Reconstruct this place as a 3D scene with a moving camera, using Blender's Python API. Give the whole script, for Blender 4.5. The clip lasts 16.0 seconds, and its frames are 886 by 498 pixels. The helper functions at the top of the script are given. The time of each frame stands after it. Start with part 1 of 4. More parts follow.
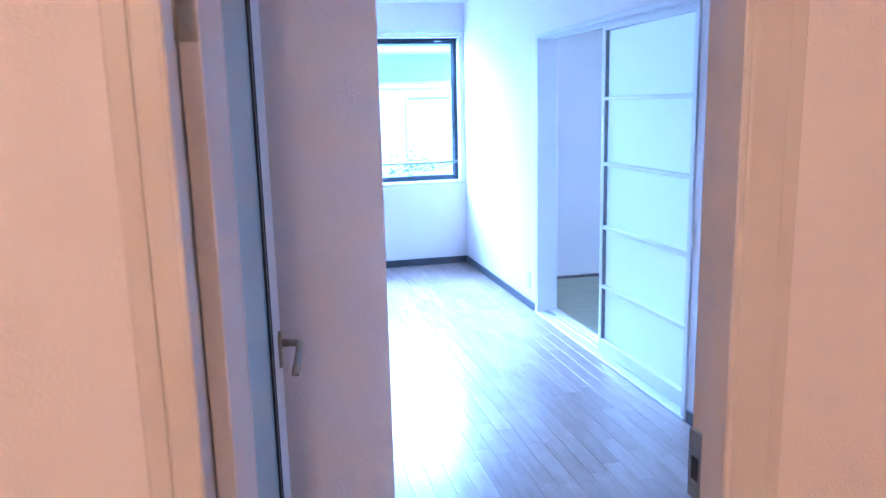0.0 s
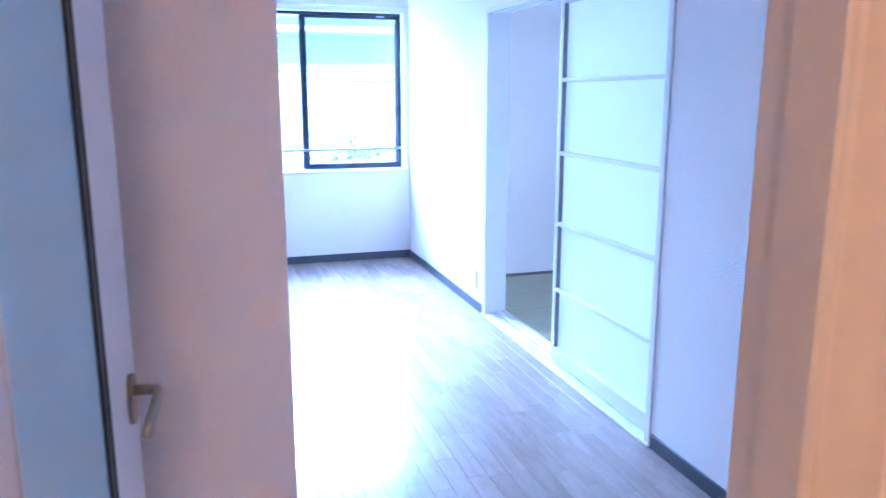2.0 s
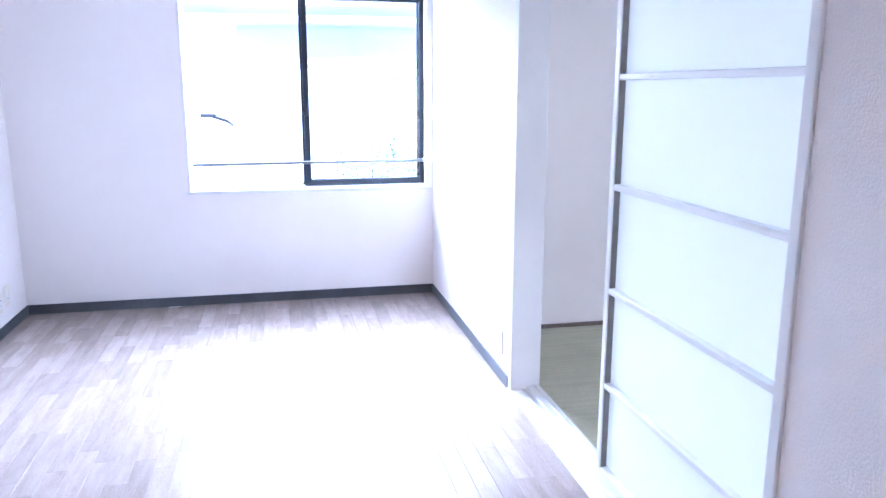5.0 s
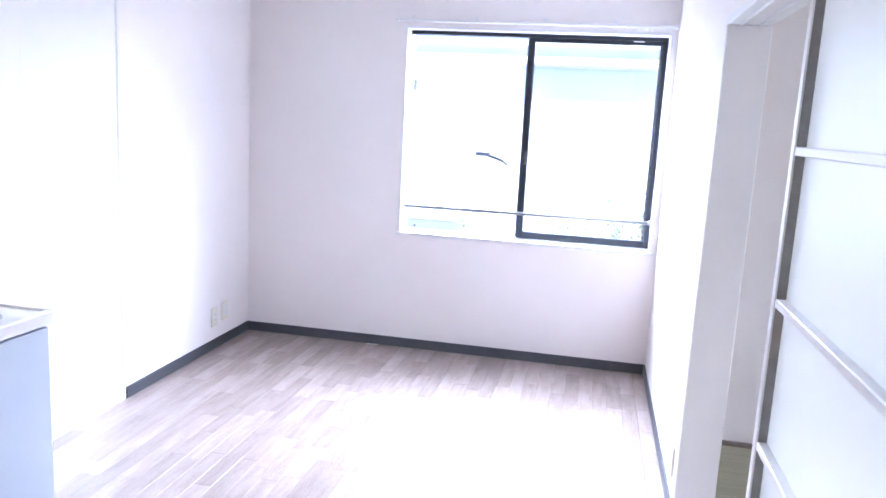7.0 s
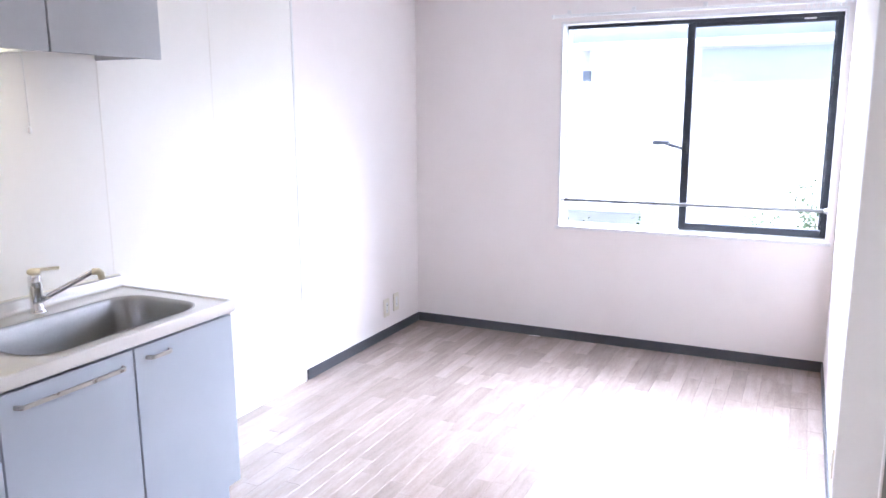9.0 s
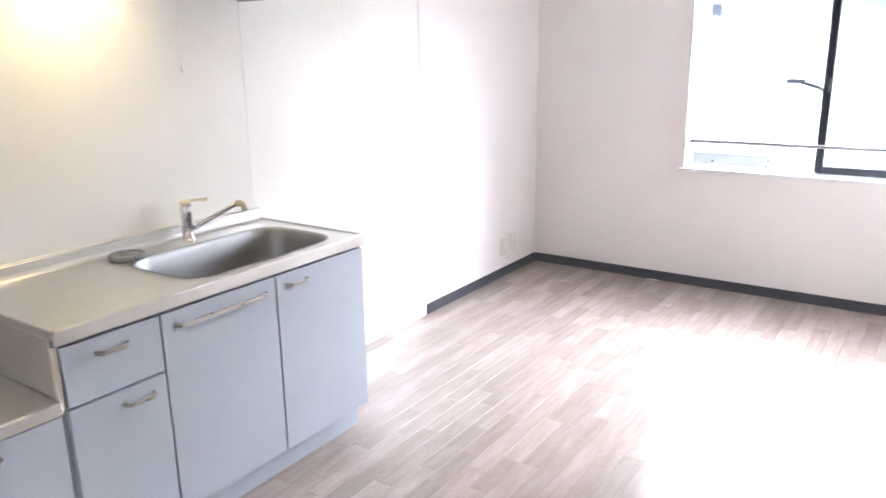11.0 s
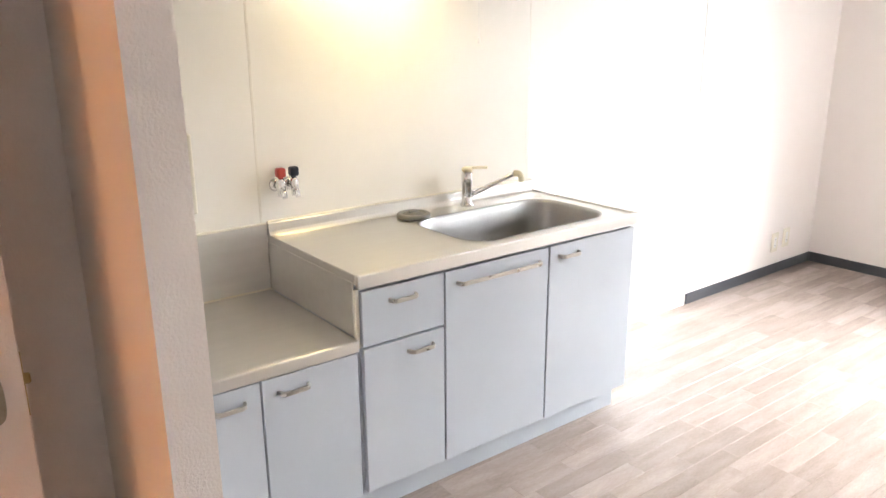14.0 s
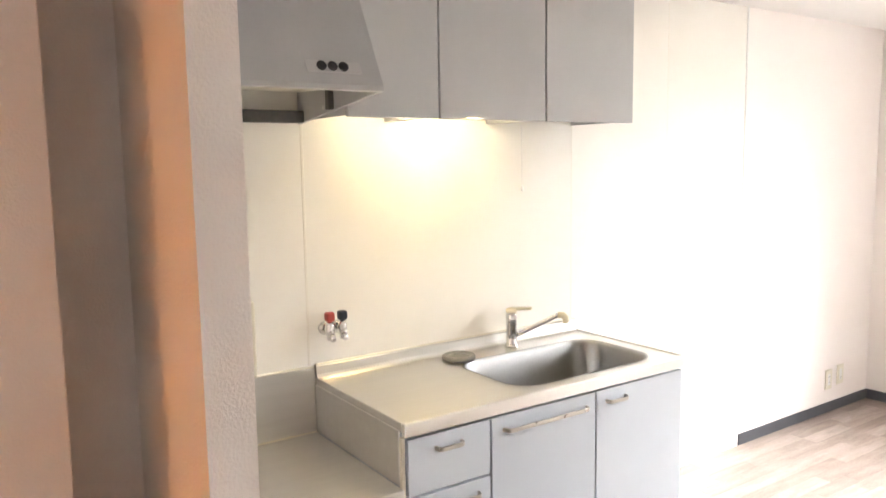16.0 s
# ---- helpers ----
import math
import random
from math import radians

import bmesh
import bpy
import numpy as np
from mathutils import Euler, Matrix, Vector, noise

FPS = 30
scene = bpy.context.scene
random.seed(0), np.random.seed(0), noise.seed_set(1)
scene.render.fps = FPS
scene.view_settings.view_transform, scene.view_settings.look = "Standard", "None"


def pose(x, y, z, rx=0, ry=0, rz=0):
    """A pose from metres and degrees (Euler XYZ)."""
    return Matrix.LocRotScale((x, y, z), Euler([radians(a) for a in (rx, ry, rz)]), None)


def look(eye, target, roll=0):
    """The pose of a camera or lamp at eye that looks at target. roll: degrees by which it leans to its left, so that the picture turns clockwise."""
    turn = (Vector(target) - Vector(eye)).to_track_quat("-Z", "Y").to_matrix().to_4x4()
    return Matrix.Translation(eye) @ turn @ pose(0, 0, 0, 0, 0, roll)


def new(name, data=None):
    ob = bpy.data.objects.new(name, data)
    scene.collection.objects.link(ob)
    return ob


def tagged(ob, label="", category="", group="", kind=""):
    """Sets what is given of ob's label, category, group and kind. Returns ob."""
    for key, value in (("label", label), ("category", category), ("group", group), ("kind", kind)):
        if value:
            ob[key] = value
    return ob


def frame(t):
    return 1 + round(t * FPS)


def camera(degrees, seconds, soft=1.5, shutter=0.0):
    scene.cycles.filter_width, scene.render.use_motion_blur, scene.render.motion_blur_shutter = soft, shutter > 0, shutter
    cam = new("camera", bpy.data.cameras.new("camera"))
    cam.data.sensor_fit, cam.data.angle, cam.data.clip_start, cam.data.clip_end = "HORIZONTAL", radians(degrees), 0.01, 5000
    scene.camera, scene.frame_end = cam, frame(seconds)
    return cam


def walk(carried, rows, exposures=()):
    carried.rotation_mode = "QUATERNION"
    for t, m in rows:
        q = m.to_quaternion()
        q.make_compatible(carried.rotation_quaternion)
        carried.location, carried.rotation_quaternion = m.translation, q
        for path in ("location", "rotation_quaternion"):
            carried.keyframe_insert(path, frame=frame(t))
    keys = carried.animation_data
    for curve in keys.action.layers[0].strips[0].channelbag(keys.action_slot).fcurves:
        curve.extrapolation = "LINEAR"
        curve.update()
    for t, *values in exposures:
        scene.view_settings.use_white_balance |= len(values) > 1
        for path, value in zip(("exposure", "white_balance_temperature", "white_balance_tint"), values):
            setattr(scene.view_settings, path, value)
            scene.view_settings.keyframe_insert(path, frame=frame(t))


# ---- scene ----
cam = camera(61.2, 16.0, soft=1.45, shutter=0.4)
PATH = [
    (0, (0.838, -6.507, 1.412), (1.289, -4.595, 1.037), -1.4),
    (0.5, (0.942, -6.442, 1.405), (1.302, -4.51, 1.035), -1.2),
    (1, (0.974, -6.407, 1.393), (1.297, -4.467, 1.027), -0.8),
    (1.5, (1.008, -6.335, 1.365), (1.407, -4.422, 0.939), -1.1),
    (2, (1.007, -6.06, 1.369), (1.589, -4.19, 0.961), -0.0),
    (2.5, (1.066, -5.862, 1.379), (1.781, -4.042, 0.963), -2.0),
    (3, (1.197, -5.677, 1.413), (1.789, -3.802, 1.048), -1.5),
    (3.2, (1.232, -5.582, 1.391), (1.762, -3.691, 1.013), -0.3),
    (5.5, (1.708, -4.817, 1.392), (2.053, -2.892, 0.971), 0.3),
    (6, (1.842, -4.653, 1.411), (1.976, -2.701, 0.995), 2.4),
    (6.5, (1.958, -4.576, 1.433), (1.893, -2.616, 1.043), 0.5),
    (7, (2.205, -4.541, 1.455), (1.825, -2.607, 1.118), 3.1),
    (7.5, (2.368, -4.589, 1.472), (1.868, -2.689, 1.1), 3.7),
    (8, (2.382, -4.627, 1.474), (1.766, -2.759, 1.115), 2.7),
    (8.2, (2.422, -4.602, 1.489), (1.725, -2.761, 1.139), 1.7),
    (10.5, (2.412, -4.656, 1.488), (1.429, -2.979, 1.019), -0.8),
    (11, (2.391, -4.675, 1.483), (1.302, -3.078, 0.967), -0.8),
    (11.5, (2.368, -4.689, 1.477), (1.179, -3.176, 0.93), -0.7),
    (12, (2.348, -4.707, 1.465), (1.061, -3.285, 0.9), -0.5),
    (12.5, (2.33, -4.731, 1.456), (0.951, -3.405, 0.875), -0.8),
    (13, (2.303, -4.75, 1.455), (0.84, -3.525, 0.856), -1.0),
    (13.5, (2.296, -4.768, 1.454), (0.784, -3.6, 0.864), -0.9),
    (14, (2.299, -4.777, 1.457), (0.77, -3.612, 0.902), -0.4),
    (14.5, (2.296, -4.782, 1.469), (0.744, -3.64, 0.935), -0.2),
    (15, (2.308, -4.795, 1.494), (0.707, -3.678, 1.061), -0.9),
    (15.5, (2.309, -4.803, 1.516), (0.676, -3.694, 1.195), -0.8),
    (16, (2.308, -4.806, 1.532), (0.667, -3.686, 1.3), -0.9),
]
EXPOSURES = [
    (0.0, 2.28, 3550, 12), (1.5, 2.32, 3600, 13), (2.5, 2.52, 3950, 15), (3.2, 2.45, 4150, 17), (5.5, 2.45, 4850, 18),
    (7.0, 2.3, 5150, 19), (8.2, 2.25, 5350, 19), (10.5, 2.2, 5850, 16), (12.5, 2.38, 6200, 11), (16.0, 2.6, 6850, 12),
]
walk(cam, [(t, look(eye, target, roll)) for t, eye, target, roll in PATH], EXPOSURES)

# ---------------------------------------------------------------- daylight and lamps
world = bpy.data.worlds.new("world")
scene.world = world
world.use_nodes = True
wn = world.node_tree.nodes
sky = wn.new("ShaderNodeTexSky")
sky.sky_type = "NISHITA"
sky.sun_disc = False
sky.sun_elevation = radians(52)
sky.sun_rotation = radians(160)
wn["Background"].inputs["Strength"].default_value = 0.085
world.node_tree.links.new(sky.outputs["Color"], wn["Background"].inputs["Color"])


def lamp(name, kind, energy, colour, m, size=0.1, size_y=0.0):
    data = bpy.data.lights.new(name, kind)
    data.energy, data.color = energy, colour
    if kind == "AREA":
        data.shape, data.size, data.size_y = "RECTANGLE", size, size_y or size
    elif kind == "SUN":
        data.angle = size
    else:
        data.shadow_soft_size = size
    ob = new(name, data)
    ob.matrix_world = m
    return ob


# sun behind the flat, on the house across the way
lamp("sun", "SUN", 2.8, (1.0, 0.95, 0.88), look((0, 0, 0), (-0.21, 0.58, -0.79)), radians(0.6))
# sky over the kitchen window and over the mat room's window
lamp("sky_over_window", "AREA", 610, (0.92, 0.95, 1.0), look((2.2, 3.0, 3.5), (1.7, 0.0, 1.35)), 6.4, 2.6)
lamp("sky_over_side_window", "AREA", 17, (1.0, 0.95, 0.89), look((6.6, -3.25, 1.75), (2.7, -3.2, 1.0)), 1.0, 1.2)
# hall ceiling lamp and the tube under the wall cabinets
lamp("hall_bulb", "POINT", 11, (1.0, 0.41, 0.11), pose(0.42, -7.6, 2.08), 0.08)
lamp("cabinet_tube", "AREA", 0.48, (1.0, 0.72, 0.28), look((0.27, -3.33, 1.676), (0.17, -3.33, 0.0)), 0.05, 0.72)


# ---------------------------------------------------------------- materials
def surface(name, a, b, rough=0.5, scale=8.0, fine=90.0, bump=0.05, metal=0.0, spread=(1, 1, 1), vary=0.0, fine_mix=0.3,
            coat=0.0, rough_vary=0.1, distance=0.002, spec=0.5):
    """Two colours mixed by broad and fine noise, with fine relief. vary: difference between pieces."""
    m = bpy.data.materials.new(name)
    m.use_nodes = True
    nt = m.node_tree
    n, lk = nt.nodes, nt.links
    bsdf = n["Principled BSDF"]
    tc = n.new("ShaderNodeTexCoord")
    mp = n.new("ShaderNodeMapping")
    mp.inputs["Scale"].default_value = spread
    lk.new(tc.outputs["Object"], mp.inputs["Vector"])
    info = n.new("ShaderNodeObjectInfo")
    shift = n.new("ShaderNodeVectorMath")
    shift.operation = "SCALE"
    shift.inputs[0].default_value = (13.0, 7.0, 5.0)
    lk.new(info.outputs["Random"], shift.inputs["Scale"])
    add = n.new("ShaderNodeVectorMath")
    lk.new(mp.outputs["Vector"], add.inputs[0])
    lk.new(shift.outputs["Vector"], add.inputs[1])
    broad, grain = n.new("ShaderNodeTexNoise"), n.new("ShaderNodeTexNoise")
    broad.inputs["Scale"].default_value, grain.inputs["Scale"].default_value = scale, fine
    broad.inputs["Detail"].default_value, grain.inputs["Detail"].default_value = 5, 4
    for t in (broad, grain):
        lk.new(add.outputs["Vector"], t.inputs["Vector"])
    mix = n.new("ShaderNodeMix")
    mix.inputs["Factor"].default_value = fine_mix
    lk.new(broad.outputs["Fac"], mix.inputs["A"])
    lk.new(grain.outputs["Fac"], mix.inputs["B"])
    ramp = n.new("ShaderNodeValToRGB")
    ramp.color_ramp.elements[0].position, ramp.color_ramp.elements[1].position = 0.3, 0.7
    ramp.color_ramp.elements[0].color, ramp.color_ramp.elements[1].color = (*a, 1), (*b, 1)
    lk.new(mix.outputs["Result"], ramp.inputs["Fac"])
    colour = ramp.outputs["Color"]
    if vary:
        hsv = n.new("ShaderNodeHueSaturation")
        mr = n.new("ShaderNodeMapRange")
        mr.inputs["To Min"].default_value, mr.inputs["To Max"].default_value = 1 - vary, 1 + vary
        geo = n.new("ShaderNodeNewGeometry")
        both = n.new("ShaderNodeMath")
        lk.new(info.outputs["Random"], both.inputs[0])
        lk.new(geo.outputs["Random Per Island"], both.inputs[1])
        frac = n.new("ShaderNodeMath")
        frac.operation = "FRACT"
        lk.new(both.outputs["Value"], frac.inputs[0])
        lk.new(frac.outputs["Value"], mr.inputs["Value"])
        lk.new(mr.outputs["Result"], hsv.inputs["Value"])
        lk.new(colour, hsv.inputs["Color"])
        colour = hsv.outputs["Color"]
    lk.new(colour, bsdf.inputs["Base Color"])
    rr = n.new("ShaderNodeMapRange")
    rr.inputs["To Min"].default_value = max(0.02, rough - rough_vary)
    rr.inputs["To Max"].default_value = min(1.0, rough + rough_vary)
    lk.new(broad.outputs["Fac"], rr.inputs["Value"])
    lk.new(rr.outputs["Result"], bsdf.inputs["Roughness"])
    bsdf.inputs["Metallic"].default_value = metal
    bsdf.inputs["Coat Weight"].default_value = coat
    bsdf.inputs["Coat Roughness"].default_value = 0.12
    bsdf.inputs["Specular IOR Level"].default_value = spec
    if bump:
        bp = n.new("ShaderNodeBump")
        bp.inputs["Strength"].default_value, bp.inputs["Distance"].default_value = bump, distance
        lk.new(grain.outputs["Fac"], bp.inputs["Height"])
        lk.new(bp.outputs["Normal"], bsdf.inputs["Normal"])
    return m


def glass(name, rough, tint, ior=1.45):
    m = bpy.data.materials.new(name)
    m.use_nodes = True
    b = m.node_tree.nodes["Principled BSDF"]
    b.inputs["Base Color"].default_value = (*tint, 1)
    b.inputs["Transmission Weight"].default_value = 1.0
    b.inputs["Roughness"].default_value = rough
    b.inputs["IOR"].default_value = ior
    return m


def glow(name, colour, strength):
    m = bpy.data.materials.new(name)
    m.use_nodes = True
    b = m.node_tree.nodes["Principled BSDF"]
    b.inputs["Base Color"].default_value = (*colour, 1)
    b.inputs["Emission Color"].default_value = (*colour, 1)
    b.inputs["Emission Strength"].default_value = strength
    return m


def frosted(name, face=(0.92, 0.95, 0.95), inner=(0.96, 0.98, 0.97), rough=0.22, mix=0.60):
    """Milky acrylic sheet: light passes scattered, with a faint polish on the face."""
    m = bpy.data.materials.new(name)
    m.use_nodes = True
    nt = m.node_tree
    n, lk = nt.nodes, nt.links
    b = n["Principled BSDF"]
    b.inputs["Base Color"].default_value = (*face, 1)
    b.inputs["Roughness"].default_value = rough
    tr = n.new("ShaderNodeBsdfTranslucent")
    tr.inputs["Color"].default_value = (*inner, 1)
    tex = n.new("ShaderNodeTexNoise")
    tex.inputs["Scale"].default_value = 300
    bp = n.new("ShaderNodeBump")
    bp.inputs["Strength"].default_value, bp.inputs["Distance"].default_value = 0.03, 0.001
    lk.new(tex.outputs["Fac"], bp.inputs["Height"])
    lk.new(bp.outputs["Normal"], b.inputs["Normal"])
    mx = n.new("ShaderNodeMixShader")
    mx.inputs["Fac"].default_value = mix
    lk.new(b.outputs["BSDF"], mx.inputs[1])
    lk.new(tr.outputs["BSDF"], mx.inputs[2])
    lk.new(mx.outputs["Shader"], n["Material Output"].inputs["Surface"])
    return m


WALLPAPER = surface("wallpaper", (0.86, 0.81, 0.775), (0.895, 0.848, 0.815), 0.75, 2.5, 170, 0.55, fine_mix=0.15, distance=0.003)
CEILING = surface("ceiling_paper", (0.83, 0.82, 0.80), (0.87, 0.86, 0.84), 0.85, 2.0, 120, 0.4, fine_mix=0.15)
PAINT = surface("white_paint", (0.76, 0.755, 0.74), (0.82, 0.815, 0.80), 0.38, 4.0, 60, 0.06, fine_mix=0.2)
HALL_WOOD = surface("cream_paint", (0.70, 0.66, 0.60), (0.76, 0.72, 0.66), 0.42, 4.0, 70, 0.06, fine_mix=0.2)
BASE = surface("charcoal_vinyl", (0.055, 0.060, 0.070), (0.085, 0.09, 0.10), 0.45, 6.0, 120, 0.08)
PLANK = surface("pale_ash_plank", (0.295, 0.237, 0.206), (0.46, 0.38, 0.335), 0.20, 5.0, 60, 0.14, spread=(6, 1, 1), vary=0.14,
                fine_mix=0.45, rough_vary=0.06, distance=0.0008)
UNDER = surface("dark_joint", (0.16, 0.13, 0.11), (0.22, 0.18, 0.155), 0.8, 20, 90, 0.1)
PANEL = surface("kitchen_board", (0.82, 0.795, 0.735), (0.86, 0.84, 0.785), 0.22, 2.0, 30, 0.03, fine_mix=0.15, rough_vary=0.05)
JOINER = surface("panel_joint", (0.74, 0.71, 0.64), (0.80, 0.77, 0.70), 0.4, 5, 50, 0.03)
LAMINATE = surface("pale_blue_laminate", (0.49, 0.535, 0.59), (0.53, 0.575, 0.63), 0.38, 3.0, 140, 0.05, fine_mix=0.15)
GREY_LAM = surface("grey_laminate", (0.44, 0.445, 0.445), (0.50, 0.505, 0.505), 0.42, 3.0, 140, 0.05, fine_mix=0.15)
CARCASS = surface("carcass_edge", (0.30, 0.30, 0.30), (0.38, 0.38, 0.37), 0.6, 8, 80, 0.05)
STEEL = surface("brushed_steel", (0.64, 0.63, 0.605), (0.68, 0.67, 0.645), 0.36, 4.0, 90, 0.02, metal=1.0, spread=(10, 1, 10), fine_mix=0.1, rough_vary=0.05, distance=0.0006)
# steel toned below STEEL: the shade inside the bowl is in its colour
BOWL = surface("shaded_bowl_steel", (0.36, 0.365, 0.37), (0.45, 0.455, 0.46), 0.36, 6.0, 120, 0.02, metal=1.0, rough_vary=0.05, distance=0.0006)
CHROME = surface("chrome", (0.72, 0.72, 0.73), (0.82, 0.82, 0.83), 0.10, 20, 90, 0.0, metal=1.0, rough_vary=0.04)
NICKEL = surface("satin_nickel", (0.42, 0.40, 0.37), (0.52, 0.50, 0.46), 0.30, 30, 120, 0.03, metal=1.0)
BRASS = surface("aged_brass", (0.42, 0.31, 0.15), (0.55, 0.42, 0.22), 0.35, 30, 120, 0.04, metal=1.0)
LEVER = surface("dull_brass", (0.36, 0.32, 0.24), (0.46, 0.41, 0.32), 0.34, 30, 120, 0.04, metal=1.0)
RAILGREY = surface("rail_grey", (0.22, 0.22, 0.22), (0.28, 0.28, 0.27), 0.4, 12, 140, 0.04, metal=0.3)
BRONZE = surface("bronze_aluminium", (0.022, 0.026, 0.034), (0.035, 0.04, 0.05), 0.38, 12, 140, 0.05, metal=0.3)
ALU = surface("bright_aluminium", (0.58, 0.58, 0.57), (0.68, 0.68, 0.67), 0.32, 12, 140, 0.04, metal=1.0)
RUBBER = surface("black_rubber", (0.018, 0.018, 0.02), (0.03, 0.03, 0.033), 0.6, 20, 120, 0.1)
GREYRUB = surface("grey_strainer_rubber", (0.20, 0.205, 0.20), (0.28, 0.285, 0.28), 0.45, 20, 120, 0.06)
PLATE = surface("ivory_plastic", (0.76, 0.72, 0.60), (0.80, 0.76, 0.65), 0.35, 20, 100, 0.02)
WHITEPLAST = surface("white_plastic", (0.78, 0.78, 0.76), (0.82, 0.82, 0.80), 0.35, 20, 100, 0.02)
RED = surface("red_knob", (0.36, 0.03, 0.02), (0.46, 0.05, 0.035), 0.35, 20, 100, 0.02)
BLUEBLACK = surface("dark_blue_knob", (0.012, 0.018, 0.035), (0.02, 0.028, 0.05), 0.35, 20, 100, 0.02)
CREAMTIP = surface("cream_plastic", (0.74, 0.68, 0.50), (0.78, 0.72, 0.55), 0.35, 20, 100, 0.02)
TATAMI = surface("woven_rush", (0.36, 0.345, 0.235), (0.47, 0.45, 0.32), 0.7, 4.0, 110, 0.5, spread=(1, 1, 1), fine_mix=0.5, vary=0.06)
HOOD = surface("hood_enamel", (0.40, 0.405, 0.41), (0.46, 0.465, 0.47), 0.36, 3.0, 120, 0.04, fine_mix=0.15)
DARKIN = surface("hood_inside", (0.05, 0.05, 0.05), (0.09, 0.09, 0.085), 0.5, 10, 80, 0.08)
CLEAR = glass("window_glass", 0.0, (0.97, 0.99, 0.98))
SLIT = frosted("door_glass", (0.66, 0.90, 1.0), (0.70, 0.90, 1.0), 0.10, 0.18)
MILK = frosted("milky_sheet")
RENDER_WALL = surface("white_render", (0.80, 0.81, 0.81), (0.86, 0.87, 0.87), 0.85, 1.2, 40, 0.3, fine_mix=0.25)
SIDING = surface("pale_blue_siding", (0.53, 0.60, 0.645), (0.59, 0.65, 0.69), 0.7, 1.5, 50, 0.2)
ROOFING = surface("grey_roof_sheet", (0.14, 0.16, 0.185), (0.20, 0.22, 0.25), 0.5, 2, 60, 0.2)
CONCRETE = surface("concrete", (0.34, 0.335, 0.325), (0.44, 0.435, 0.42), 0.9, 1.5, 40, 0.4)
GROUND = surface("gravel_ground", (0.20, 0.19, 0.17), (0.32, 0.30, 0.27), 0.95, 0.8, 30, 0.6, fine_mix=0.5)
LEAF = surface("leaf_green", (0.05, 0.085, 0.03), (0.09, 0.13, 0.05), 0.5, 10, 60, 0.1, vary=0.3)
BARK = surface("bark", (0.09, 0.07, 0.05), (0.15, 0.12, 0.09), 0.9, 20, 80, 0.5)
BULB = glow("warm_bulb", (1.0, 0.72, 0.42), 6.0)
TUBE = glow("warm_tube", (1.0, 0.86, 0.55), 5.0)


# ---------------------------------------------------------------- mesh helpers
def box(bm, x0, x1, y0, y1, z0, z1, bevel=0.0, segments=1):
    m = Matrix.Translation(((x0 + x1) / 2, (y0 + y1) / 2, (z0 + z1) / 2)) @ Matrix.Diagonal((x1 - x0, y1 - y0, z1 - z0, 1))
    made = bmesh.ops.create_cube(bm, size=1, matrix=m)["verts"]
    if bevel:
        edges = list({e for v in made for e in v.link_edges})
        bmesh.ops.bevel(bm, geom=edges, offset=bevel, segments=segments, affect="EDGES", profile=0.5)
    return bm


def boxed(*dims, bevel=0.0, segments=1):
    return box(bmesh.new(), *dims, bevel=bevel, segments=segments)


def tube(bm, points, radius, sides=12, caps=True):
    """A round bar along the points."""
    pts = [Vector(p) for p in points]
    rings = []
    for i, p in enumerate(pts):
        d = (pts[min(i + 1, len(pts) - 1)] - pts[max(i - 1, 0)]).normalized()
        u = d.orthogonal().normalized()
        if rings:
            u = (rings[-1][1] - d * rings[-1][1].dot(d)).normalized()
        w = d.cross(u)
        r = radius[i] if isinstance(radius, (list, tuple)) else radius
        rings.append(([bm.verts.new(p + r * (math.cos(a) * u + math.sin(a) * w)) for a in
                       [2 * math.pi * k / sides for k in range(sides)]], u))
    for (ra, _), (rb, _) in zip(rings, rings[1:]):
        for k in range(sides):
            f = bm.faces.new((ra[k], ra[(k + 1) % sides], rb[(k + 1) % sides], rb[k]))
            f.smooth = True
    if caps:
        bm.faces.new(rings[0][0][::-1])
        bm.faces.new(rings[-1][0])
    return bm


def lathe(bm, profile, centre, axis="z", sides=24):
    """Turn (radius, height) pairs round an axis through centre."""
    turn = {"z": Matrix.Identity(3), "x": Matrix.Rotation(radians(90), 3, "Y"), "y": Matrix.Rotation(radians(-90), 3, "X")}[axis]
    rings = []
    for r, h in profile:
        rings.append([bm.verts.new(Vector(centre) + turn @ Vector((r * math.cos(a), r * math.sin(a), h)))
                      for a in [2 * math.pi * k / sides for k in range(sides)]])
    for ra, rb in zip(rings, rings[1:]):
        for k in range(sides):
            f = bm.faces.new((ra[k], ra[(k + 1) % sides], rb[(k + 1) % sides], rb[k]))
            f.smooth = True
    bm.faces.new(rings[0][::-1])
    bm.faces.new(rings[-1])
    return bm


def prism(bm, outline, axis, a, b):
    """Extrude a flat outline of (u, v) along an axis from a to b."""
    def at(u, v, w):
        return {"x": (w, u, v), "y": (u, w, v), "z": (u, v, w)}[axis]
    low = [bm.verts.new(at(u, v, a)) for u, v in outline]
    high = [bm.verts.new(at(u, v, b)) for u, v in outline]
    bm.faces.new(low)
    bm.faces.new(high[::-1])
    for k in range(len(low)):
        j = (k + 1) % len(low)
        bm.faces.new((low[j], low[k], high[k], high[j]))
    bmesh.ops.recalc_face_normals(bm, faces=bm.faces[:])
    return bm


def mesh_of(name, bm, material):
    bmesh.ops.recalc_face_normals(bm, faces=bm.faces[:])
    me = bpy.data.meshes.new(name)
    bm.to_mesh(me)
    bm.free()
    me.materials.append(material)
    return me


def part(name, bm, material, parent, label=""):
    ob = new(name, mesh_of(name, bm, material))
    if parent:
        ob.parent = parent
    return tagged(ob, label)


